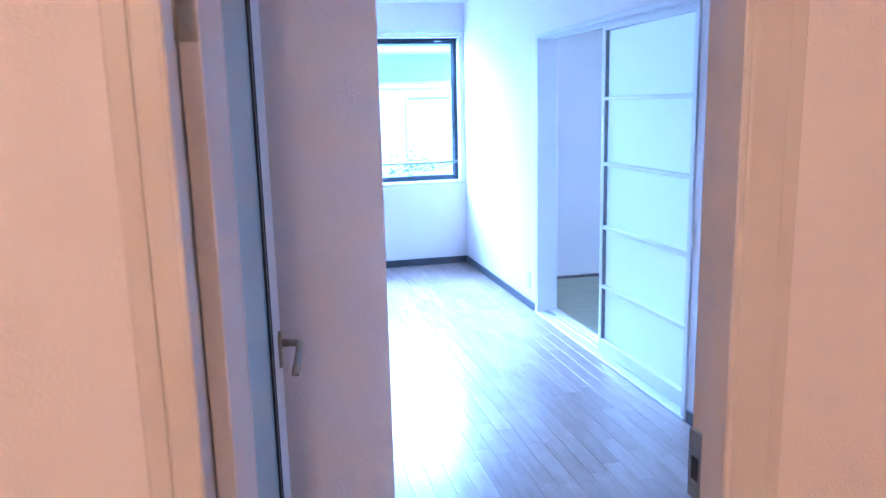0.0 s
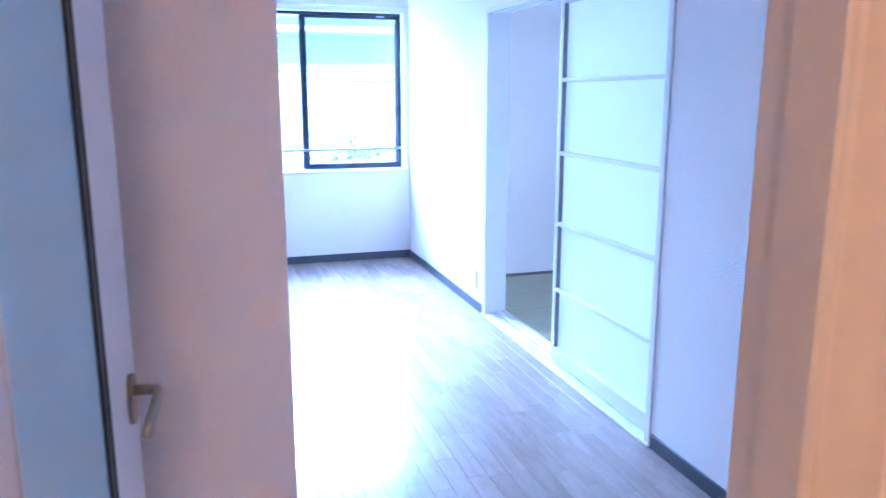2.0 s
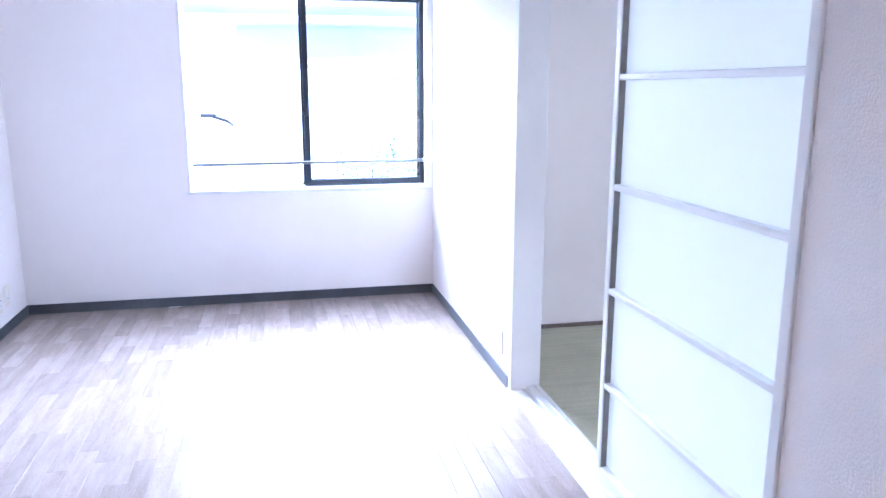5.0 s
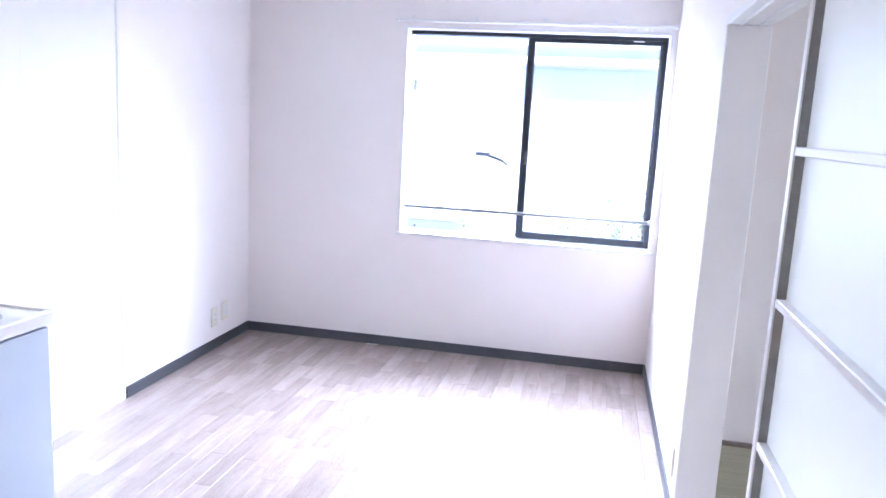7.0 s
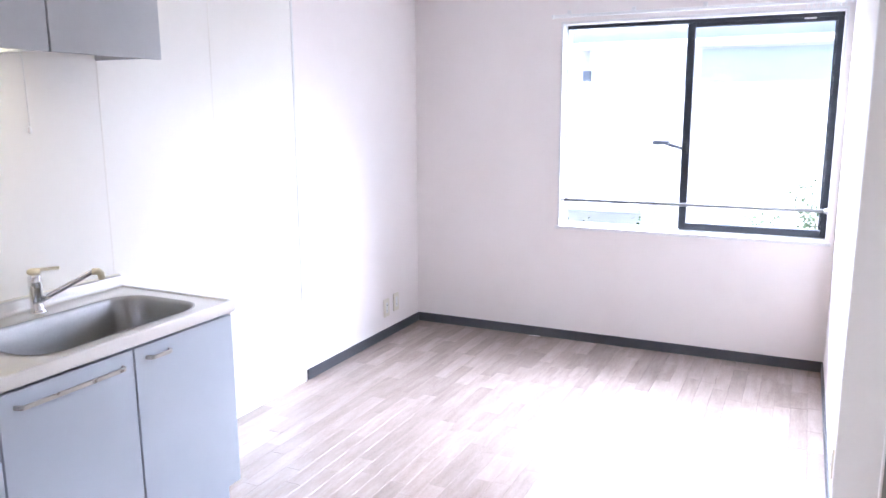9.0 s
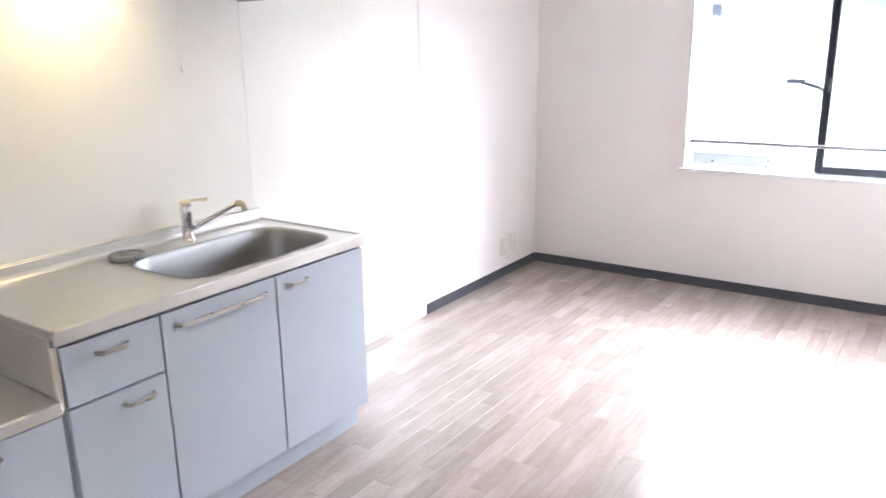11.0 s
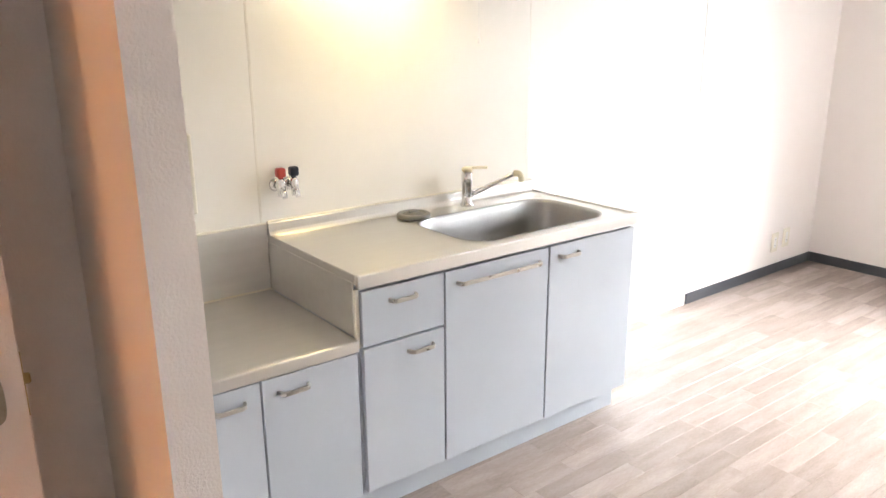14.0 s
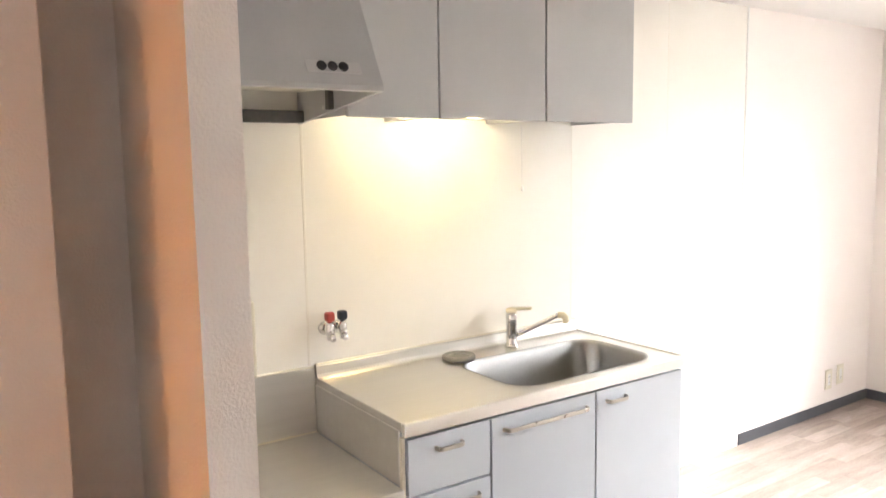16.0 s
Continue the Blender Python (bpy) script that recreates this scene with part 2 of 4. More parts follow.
def thing(name, label, category, group="", kind=""):
    """An empty at the world's origin level that parents the parts of a thing."""
    ob = new(name)
    ob.empty_display_size = 0.05
    return tagged(ob, label, category, group, kind)


def solid(name, bm, material, label, category, group="", kind=""):
    return tagged(new(name, mesh_of(name, bm, material)), label, category, group, kind)


def structure(name, bm, material, label, category):
    return solid(name, bm, material, label, category, "", "structure")


# ---------------------------------------------------------------- the rooms
CEIL = 2.275
W = 2.60          # east wall's face
DOOR_S = -5.46    # south wall's face


def wall_with_hole(axis, p0, p1, a0, a1, z1, hole, z0=0.0):
    """A wall across axis, from p0 to p1 thick and a0 to a1 long, with a hole (b0, b1, c0, c1)."""
    bm = bmesh.new()
    b0, b1, c0, c1 = hole

    def piece(u0, u1, v0, v1):
        if u1 - u0 > 1e-4 and v1 - v0 > 1e-4:
            if axis == "y":
                box(bm, u0, u1, p0, p1, v0, v1)
            else:
                box(bm, p0, p1, u0, u1, v0, v1)
    piece(a0, b0, z0, z1)
    piece(b1, a1, z0, z1)
    piece(b0, b1, z0, c0)
    piece(b0, b1, c1, z1)
    return bm


structure("wall_north", wall_with_hole("y", 0.0, 0.15, -0.12, 2.60, CEIL, (1.012, 2.572, 0.735, 2.010), -0.3), WALLPAPER,
          "white embossed wallpaper wall with a wide window", "wall")
structure("wall_west", boxed(-0.12, 0.0, -4.475, 0.0, -0.3, CEIL), WALLPAPER, "white embossed wallpaper wall behind the kitchen", "wall")
structure("wall_kitchen_end", boxed(-0.12, 1.153, -4.475, -4.393, 0.0, CEIL), WALLPAPER,
          "short white wallpapered wall beside the gas stand", "wall")
structure("wall_passage", boxed(0.55, 0.67, DOOR_S, -4.475, 0.0, CEIL), WALLPAPER, "white wallpapered wall behind the open door", "wall")
structure("wall_south", wall_with_hole("y", -5.555, DOOR_S, -0.3, 2.72, CEIL, (0.70, 1.565, 0.0, 2.035)), WALLPAPER,
          "white wallpapered wall with the hall doorway", "wall")
structure("wall_east", wall_with_hole("x", W, 2.72, DOOR_S, 0.15, CEIL, (-3.69, -1.79, 0.0, 1.845)), WALLPAPER,
          "white embossed wallpaper wall with a sliding door opening", "wall")
structure("ceiling", boxed(-0.3, 5.7, -9.2, 0.15, CEIL, CEIL + 0.2), CEILING, "white papered ceiling", "ceiling")
structure("hall_wall_west", boxed(-0.42, -0.3, -9.2, DOOR_S, 0.0, CEIL), WALLPAPER, "cream wallpapered hall wall", "wall")
structure("hall_wall_east", boxed(2.3, 2.42, -9.2, -5.555, 0.0, CEIL), WALLPAPER, "cream wallpapered hall wall", "wall")
structure("hall_wall_south", boxed(-0.3, 2.3, -9.2, -9.08, 0.0, CEIL), WALLPAPER, "cream wallpapered hall wall", "wall")
structure("hall_floor", boxed(-0.3, 2.3, -9.08, -5.50, -0.1, -0.002), PLANK, "pale wood-look hall floor", "floor")
floor = structure("floor", boxed(0.0, W, DOOR_S - 0.07, 0.0, -0.12, -0.006), UNDER, "pale ash wood strip floor with a glossy finish", "floor")

# mat room behind the sliding doors
structure("mat_room_floor", boxed(2.72, 5.5, -3.9, -0.99, -0.12, -0.025), UNDER, "sub-floor under the straw mats", "floor")
structure("mat_room_wall_north", boxed(2.72, 5.5, -0.99, -0.87, -0.1, CEIL), WALLPAPER, "off-white wallpapered wall of the mat room", "wall")
structure("mat_room_wall_south", boxed(2.72, 5.5, -4.02, -3.9, -0.1, CEIL), WALLPAPER, "off-white wallpapered wall of the mat room", "wall")
structure("mat_room_wall_east", wall_with_hole("x", 5.5, 5.62, -4.02, -0.87, CEIL, (-3.75, -2.6, 0.45, 1.95), -0.1), WALLPAPER,
          "off-white wallpapered wall with the mat room's window", "wall")


def baseboard(name, *dims):
    return structure(name, boxed(*dims, bevel=0.0025), BASE, "charcoal grey vinyl baseboard along the wall", "baseboard")


baseboard("baseboard_north", 0.009, 2.591, -0.009, 0.0, 0.0, 0.062)
baseboard("baseboard_west", 0.0, 0.009, -1.345, 0.0, 0.0, 0.062)
baseboard("baseboard_east", 2.591, W, -1.785, 0.0, 0.0, 0.062)
baseboard("baseboard_east_near", 2.591, W, DOOR_S, -3.70, 0.0, 0.062)
baseboard("baseboard_south", 1.62, 2.591, DOOR_S, DOOR_S + 0.009, 0.0, 0.062)
baseboard("baseboard_kitchen_end", 0.68, 1.153, -4.484, -4.475, 0.0, 0.062)
baseboard("baseboard_passage", 0.67, 0.679, DOOR_S, -4.486, 0.0, 0.062)
structure("mat_border", boxed(2.72, 5.5, -1.015, -0.99, -0.02, 0.042, bevel=0.002), UNDER, "dark wooden edge strip beside the straw mats", "trim")


# ---------------------------------------------------------------- window in the north wall
def window_north():
    win = thing("window_1", "wide sliding window with dark bronze sashes, one half slid open", "window", "", "structure")
    x0, x1, z0, z1 = 1.012, 2.572, 0.735, 2.010
    t = 0.016
    part("window_sill", boxed(x0 - 0.012, x1 + 0.012, -0.014, 0.15, z0 - 0.004, z0 + t, bevel=0.003), PAINT, win, "white painted sill board")
    part("side_liner", boxed(x0, x0 + t, -0.004, 0.15, z0 + t, z1 - t, bevel=0.002), PAINT, win)
    part("side_liner", boxed(x1 - t, x1, -0.004, 0.15, z0 + t, z1 - t, bevel=0.002), PAINT, win)
    part("head_liner", boxed(x0, x1, -0.004, 0.15, z1 - t, z1, bevel=0.002), PAINT, win)
    a, b, c, d = x0 + t, x1 - t, z0 + t, z1 - t
    part("window_frame", boxed(a, b, 0.085, 0.155, d - 0.022, d, bevel=0.003), BRONZE, win, "dark bronze aluminium head rail")
    part("bottom_track", boxed(a, b, 0.085, 0.16, c, c + 0.008, bevel=0.002), ALU, win, "pale aluminium bottom track")
    part("jamb_track", boxed(a, a + 0.01, 0.085, 0.155, c + 0.01, d - 0.024, bevel=0.002), ALU, win)

    def sash(name, sx0, sx1, y0, y1):
        s = part(name, bmesh_frame(sx0, sx1, c + 0.004, d - 0.004, y0, y1, 0.036, 0.046, 0.040, 0.030), BRONZE, win, "dark bronze sash frame")
        pane = part("pane", boxed(sx0 + 0.034, sx1 - 0.028, (y0 + y1) / 2 - 0.003, (y0 + y1) / 2 + 0.003, c + 0.04, d - 0.04), CLEAR, s)
        pane.visible_shadow = False
        return s
    inner = sash("sash", 1.756, b, 0.092, 0.118)
    sash("sash", 1.742, b - 0.012, 0.126, 0.150)
    lock = bmesh.new()
    lathe(lock, [(0.006, 0.0), (0.02, 0.002), (0.021, 0.012), (0.014, 0.018)], (1.773, 0.090, 1.24), "y", 16)
    box(lock, 1.764, 1.782, 0.072, 0.090, 1.215, 1.30, bevel=0.004)
    part("crescent_lock", lock, RUBBER, inner, "black crescent lock")
    part("finger_pull", boxed(b - 0.034, b - 0.006, 0.084, 0.093, 1.20, 1.255, bevel=0.004), RUBBER, inner, "black finger pull")
    part("brand_sticker", boxed(2.36, 2.42, 0.0905, 0.0925, d - 0.030, d - 0.018), WHITEPLAST, inner, "small pale sticker")


def bmesh_frame(x0, x1, z0, z1, y0, y1, left, bottom, top, right):
    bm = bmesh.new()
    box(bm, x0, x0 + left, y0, y1, z0, z1, bevel=0.003)
    box(bm, x1 - right, x1, y0, y1, z0, z1, bevel=0.003)
    box(bm, x0 + left - 0.002, x1 - right + 0.002, y0 + 0.001, y1 - 0.001, z0, z0 + bottom, bevel=0.003)
    box(bm, x0 + left - 0.002, x1 - right + 0.002, y0 + 0.001, y1 - 0.001, z1 - top, z1, bevel=0.003)
    return bm


window_north()


def guard_rail():
    rail = thing("window_rail", "bright aluminium safety bar across the lower window", "rail")
    part("bar", tube(bmesh.new(), [(1.03, 0.035, 0.915), (2.554, 0.035, 0.921)], 0.0105, 14), RAILGREY, rail)
    for x, z, s in ((1.028, 0.915, 1), (2.556, 0.921, -1)):
        bm = lathe(bmesh.new(), [(0.019, 0), (0.019, 0.006 * s), (0.013, 0.010 * s), (0.0125, 0.02 * s)], (x, 0.035, z), "x", 18)
        part("flange", bm, ALU, rail)


guard_rail()


def curtain_rail():
    rail = thing("curtain_rail", "white metal curtain rail with bunched runners over the window", "curtain rail")
    part("track", boxed(0.972, 2.585, -0.052, -0.022, 2.030, 2.046, bevel=0.003), PAINT, rail)
    for x in (1.06, 1.45, 1.85, 2.25, 2.52):
        bm = boxed(x - 0.012, x + 0.012, -0.034, 0.0, 2.046, 2.056, bevel=0.002)
        box(bm, x - 0.012, x + 0.012, -0.006, 0.0, 2.03, 2.075, bevel=0.002)
        part("bracket", bm, PAINT, rail)
    for x in (0.972, 2.585):
        part("end_cap", boxed(x - 0.008, x + 0.008, -0.056, -0.018, 2.026, 2.050, bevel=0.004), WHITEPLAST, rail)
    for i in range(9):
        x = 2.36 + 0.023 * i
        bm = boxed(x, x + 0.012, -0.043, -0.031, 2.016, 2.030, bevel=0.003)
        tube(bm, [(x + 0.006, -0.037, 2.018), (x + 0.006, -0.037, 2.006)], 0.003, 8)
        part("runner", bm, WHITEPLAST, rail)


curtain_rail()


# ---------------------------------------------------------------- sliding doors to the mat room
def sliding_doorway():
    fr = thing("sliding_door_frame", "white painted frame and threshold of the sliding doors", "door frame", "", "structure")
    part("jamb", boxed(2.592, 2.735, -1.835, -1.79, 0.0, 1.820, bevel=0.003), PAINT, fr)
    part("jamb", boxed(2.592, 2.735, -3.69, -3.655, 0.0, 1.820, bevel=0.003), PAINT, fr)
    head = boxed(2.592, 2.735, -3.69, -1.79, 1.820, 1.847, bevel=0.003)
    part("lintel", head, PAINT, fr)
    for x in (2.628, 2.688):
        part("head_groove", boxed(x, x + 0.004, -3.654, -1.836, 1.812, 1.8205), PAINT, fr)
    part("threshold", boxed(2.585, 2.735, -3.69, -1.79, 0.0, 0.014, bevel=0.003), PAINT, fr, "white threshold board with track grooves")
    part("threshold_lip", boxed(2.672, 2.735, -3.655, -1.835, 0.014, 0.030, bevel=0.003), PAINT, fr)
    for x in (2.648, 2.704):
        part("track", boxed(x, x + 0.006, -3.655, -1.835, 0.014 if x < 2.67 else 0.030, 0.018 if x < 2.67 else 0.034, bevel=0.001), ALU, fr)


sliding_doorway()


def sliding_panel(x, y0, y1, z0, label):
    """A panel with deep stiles, cross bars flush with the front and milky sheets set back."""
    door = thing("sliding_door", label, "sliding door")
    z1, deep = 1.812, 0.034
    part("stile", boxed(x, x + deep, y1 - 0.030, y1, z0, z1, bevel=0.002), PAINT, door)
    part("stile", boxed(x, x + deep, y0, y0 + 0.034, z0, z1, bevel=0.002), PAINT, door)
    part("bottom_rail", boxed(x + 0.001, x + deep - 0.001, y0 + 0.033, y1 - 0.029, z0, z0 + 0.075, bevel=0.002), PAINT, door)
    part("top_rail", boxed(x + 0.001, x + deep - 0.001, y0 + 0.033, y1 - 0.029, z1 - 0.03, z1, bevel=0.002), PAINT, door)
    # thin grey strip on the inner side of the stile at y1
    part("pull_strip", boxed(x + 0.004, x + deep - 0.010, y1 - 0.0325, y1 - 0.0298, z0 + 0.075, z1 - 0.03, bevel=0.0005), GREYRUB, door, "thin grey strip along the stile's inner side")
    marks = [z0 + 0.075, 0.398, 0.733, 1.082, 1.430, z1 - 0.03]
    for z in marks[1:-1]:
        part("crossbar", boxed(x + 0.002, x + deep - 0.004, y0 + 0.033, y1 - 0.029, z - 0.010, z + 0.010, bevel=0.002), PAINT, door)
    for a, b in zip(marks, marks[1:]):
        part("pane", boxed(x + deep - 0.009, x + deep - 0.005, y0 + 0.032, y1 - 0.028, a + 0.004, b - 0.004), MILK, door, "milky frosted sheet")
    return door


sliding_panel(2.634, -3.652, -2.706, 0.020, "white framed sliding door with five frosted panes, closed")


# straw mats
def mat(x0, x1, y0, y1, along):
    m = thing("tatami_mat", "green-beige woven straw mat on the floor", "tatami mat", "straw mats of the mat room")
    part("core", boxed(x0 + 0.002, x1 - 0.002, y0 + 0.002, y1 - 0.002, -0.024, 0.026, bevel=0.003), TATAMI, m)
    bm = bmesh.new()
    pitch = 0.013
    if along == "x":
        n = int((y1 - y0 - 0.01) / pitch)
        for i in range(n):
            y = y0 + 0.006 + pitch * i
            prism(bm, [(y, 0.026), (y + 0.0095, 0.026), (y + 0.0075, 0.030), (y + 0.002, 0.030)], "x", x0 + 0.004, x1 - 0.004)
    else:
        n = int((x1 - x0 - 0.01) / pitch)
        for i in range(n):
            x = x0 + 0.006 + pitch * i
            prism(bm, [(x, 0.026), (x + 0.0095, 0.026), (x + 0.0075, 0.030), (x + 0.002, 0.030)], "y", y0 + 0.004, y1 - 0.004)
    part("weave", bm, TATAMI, m, "ribbed rush weave")


mat(2.737, 4.50, -1.896, -1.016, "x")
mat(4.50, 5.49, -1.896, -1.016, "y")
mat(2.737, 3.62, -3.66, -1.896, "x")
mat(3.62, 4.50, -3.66, -1.896, "y")
mat(4.50, 5.49, -3.66, -1.896, "x")
structure("mat_room_trim", boxed(2.737, 5.49, -3.9, -3.665, -0.024, 0.028, bevel=0.003), HALL_WOOD, "plain wooden strip beside the straw mats", "trim")


def side_window():
    win = thing("window_2", "bright aluminium window of the mat room", "window", "", "structure")
    for y0, y1 in ((-3.75, -3.155), (-3.195, -2.6)):
        x = 5.53 if y0 < -3.5 else 5.56
        bm = bmesh.new()
        box(bm, x, x + 0.025, y0, y0 + 0.04, 0.45, 1.95, bevel=0.003)
        box(bm, x, x + 0.025, y1 - 0.04, y1, 0.45, 1.95, bevel=0.003)
        box(bm, x + 0.001, x + 0.024, y0 + 0.038, y1 - 0.038, 0.45, 0.50, bevel=0.003)
        box(bm, x + 0.001, x + 0.024, y0 + 0.038, y1 - 0.038, 1.90, 1.95, bevel=0.003)
        s = part("sash", bm, BRONZE, win)
        p = part("pane", boxed(x + 0.010, x + 0.016, y0 + 0.036, y1 - 0.036, 0.49, 1.91), CLEAR, s)
        p.visible_shadow = False


side_window()


# ---------------------------------------------------------------- hall doorway and its open door
def hall_doorway():
    fr = thing("door_frame", "cream painted door frame of the hall doorway", "door frame", "", "structure")
    part("jamb", boxed(0.70, 0.7335, -5.575, -5.398, 0.0, 2.005, bevel=0.004), HALL_WOOD, fr)
    part("jamb", boxed(1.503, 1.565, -5.575, -5.461, 0.0, 2.005, bevel=0.004), HALL_WOOD, fr)
    part("head", boxed(0.70, 1.565, -5.575, -5.461, 2.005, 2.037, bevel=0.004), HALL_WOOD, fr)
    part("stop", boxed(0.728, 0.738, -5.575, -5.48, 0.0, 2.004, bevel=0.003), HALL_WOOD, fr)
    part("stop", boxed(1.490, 1.503, -5.575, -5.51, 0.0, 2.004, bevel=0.003), HALL_WOOD, fr)
    part("casing", boxed(0.668, 0.701, -5.564, -5.553, 0.0, 2.08, bevel=0.005), HALL_WOOD, fr)
    part("casing", boxed(1.564, 1.600, -5.564, -5.553, 0.0, 2.08, bevel=0.005), HALL_WOOD, fr)
    part("casing", boxed(0.701, 1.564, -5.564, -5.553, 2.036, 2.08, bevel=0.005), HALL_WOOD, fr)
    strike = boxed(1.4955, 1.4985, -5.507, -5.467, 0.76, 0.88, bevel=0.001)
    s = part("strike_plate", strike, NICKEL, fr, "small metal strike plate")
    part("latch_hole", boxed(1.4945, 1.4965, -5.496, -5.478, 0.795, 0.835), RUBBER, s, "dark latch hole")


hall_doorway()


def hall_door():
    """Leaf in its own frame: u along the width from the hinge, v through the thickness, z up; the hall face is v = 0."""
    width, thick, high = 0.778, 0.030, 1.990
    door = thing("door_1", "white door with a frosted glass strip, standing wide open", "door")
    door.matrix_world = pose(0.766, -5.405, 0.006, 0, 0, 83.7)

    def add(name, bm, material, label="", parent=None):
        return part(name, bm, material, parent or door, label)
    g0, g1, gz0, gz1 = 0.20, 0.55, 0.18, 1.635
    lip = 0.027
    add("hinge_stile", boxed(0, g0, 0, thick, 0, high, bevel=0.002), WALLPAPER, "white textured sheet over the door face")
    add("lock_stile", boxed(g1 + lip, width, 0, thick, 0, high, bevel=0.002), WALLPAPER)
    add("bottom_rail", boxed(g0, g1 + lip, 0.0005, thick - 0.0005, 0, gz0, bevel=0.001), WALLPAPER)
    add("top_rail", boxed(g0, g1 + lip, 0.0005, thick - 0.0005, gz1, high, bevel=0.001), WALLPAPER)
    add("glass_strip", boxed(g0, g1 + lip, 0.003, 0.009, gz0, gz1), SLIT, "pale blue frosted glass strip")
    bead = boxed(g1, g1 + lip, -0.002, 0.013, gz0, gz1, bevel=0.001)
    box(bead, g1 + 0.02, g1 + 0.026, -0.004, -0.001, gz0, gz1)
    add("glazing_bead", bead, BRONZE, "dark bronze glazing bead")
    add("glazing_bead", boxed(g0, g0 + 0.006, -0.001, 0.004, gz0, gz1, bevel=0.0005), PAINT)
    hz = 0.828
    u = width - 0.054
    for side in (-1, 1):
        v0 = 0.0 if side < 0 else thick
        rose = bmesh.new()
        pts = []
        for k in range(28):
            a = 2 * math.pi * k / 28
            pts.append((u + 0.021 * math.copysign(abs(math.cos(a)) ** 0.8, math.cos(a)), hz - 0.004 + 0.047 * math.copysign(abs(math.sin(a)) ** 0.6, math.sin(a))))
        prism(rose, pts, "y", min(v0, v0 + side * 0.008), max(v0, v0 + side * 0.008))
        handle = add("door_handle", rose, LEVER, "dull brass lever handle on an oval plate")
        lever = bmesh.new()
        y = v0 + side * 0.052
        tube(lever, [(u, v0 + side * 0.006, hz + 0.012), (u, v0 + side * 0.030, hz + 0.012), (u - 0.004, y - side * 0.006, hz + 0.012), (u - 0.016, y, hz + 0.011),
                     (u - 0.05, y, hz + 0.004), (u - 0.085, y - side * 0.004, hz - 0.014), (u - 0.105, y - side * 0.008, hz - 0.034)],
             [0.010, 0.009, 0.009, 0.009, 0.0085, 0.009, 0.0095], 14)
        part("lever", lever, LEVER, handle)
    latch = boxed(width - 0.001, width + 0.002, 0.004, 0.026, hz - 0.05, hz + 0.07, bevel=0.0005)
    box(latch, width, width + 0.012, 0.009, 0.021, hz + 0.010, hz + 0.030, bevel=0.003)
    add("latch", latch, BRASS, "brass latch plate and bolt on the door edge")
    for z in (0.22, 1.50):
        hb = boxed(-0.0025, 0.0, 0.002, 0.028, z, z + 0.10, bevel=0.0005)
        tube(hb, [(-0.004, 0.034, z), (-0.004, 0.034, z + 0.10)], 0.007, 12)
        hin = add("hinge", hb, NICKEL, "dull metal hinge")
        for dz in (0.02, 0.05, 0.08):
            part("screw", lathe(bmesh.new(), [(0.004, 0), (0.003, 0.0012)], (-0.0028, 0.017, z + dz), "x", 10), NICKEL, hin)


hall_door()


# ---------------------------------------------------------------- kitchen
def kitchen_boards():
    group = "boards lining the kitchen wall"
    for y0, y1 in ((-4.390, -3.790), (-3.788, -2.577), (-2.575, -1.971), (-1.969, -1.378)):
        solid("wall_board", boxed(0.0, 0.006, y0, y1, 0.0, CEIL - 0.002, bevel=0.0004), PANEL,
              "glossy cream wall board behind the kitchen", "wall board", group, "structure")
    for y, w in ((-3.789, 0.005), (-2.576, 0.004), (-1.970, 0.004)):
        solid("joint_strip", boxed(0.0, 0.0068, y - w, y + w, 0.0, CEIL - 0.002, bevel=0.001), JOINER,
              "slim cream joint strip between wall boards", "trim", "", "structure")
    solid("end_strip", boxed(0.0, 0.010, -1.378, -1.362, 0.0, CEIL - 0.002, bevel=0.002), WHITEPLAST,
          "white plastic end strip of the wall boards", "trim", "", "structure")


kitchen_boards()


def bar_handle(parent, y0, y1, z, x=0.582):
    """A flat bow handle that turns back to the door at both ends."""
    bm = bmesh.new()
    out = x + 0.026
    top = [(x, y0 + 0.004), (out - 0.006, y0 + 0.010), (out, y0 + 0.020), (out, y1 - 0.020), (out - 0.006, y1 - 0.010), (x, y1 - 0.004)]
    inner = [(x, y1 - 0.012), (out - 0.011, y1 - 0.018), (out - 0.007, y1 - 0.024), (out - 0.007, y0 + 0.024), (out - 0.011, y0 + 0.018), (x, y0 + 0.012)]
    outer = top + inner
    low = [bm.verts.new((u, v, z - 0.0065)) for u, v in outer]
    high = [bm.verts.new((u, v, z + 0.0065)) for u, v in outer]
    n = len(outer)
    for k in range(n):
        j = (k + 1) % n
        bm.faces.new((low[k], low[j], high[j], high[k]))
    for k in range(5):
        a, b, c, d = k, k + 1, n - 2 - k, n - 1 - k
        bm.faces.new((high[a], high[b], high[c], high[d]))
        bm.faces.new((low[d], low[c], low[b], low[a]))
    bmesh.ops.recalc_face_normals(bm, faces=bm.faces[:])
    bmesh.ops.bevel(bm, geom=bm.edges[:], offset=0.0016, segments=1, affect="EDGES")
    part("handle", bm, NICKEL, parent, "satin nickel bow handle")


def front(name, parent, y0, y1, z0, z1, handle, x=0.563):
    d = part(name, boxed(x, x + 0.019, y0, y1, z0, z1, bevel=0.0018), LAMINATE, parent)
    bar_handle(d, *handle, x=x + 0.019)
    return d


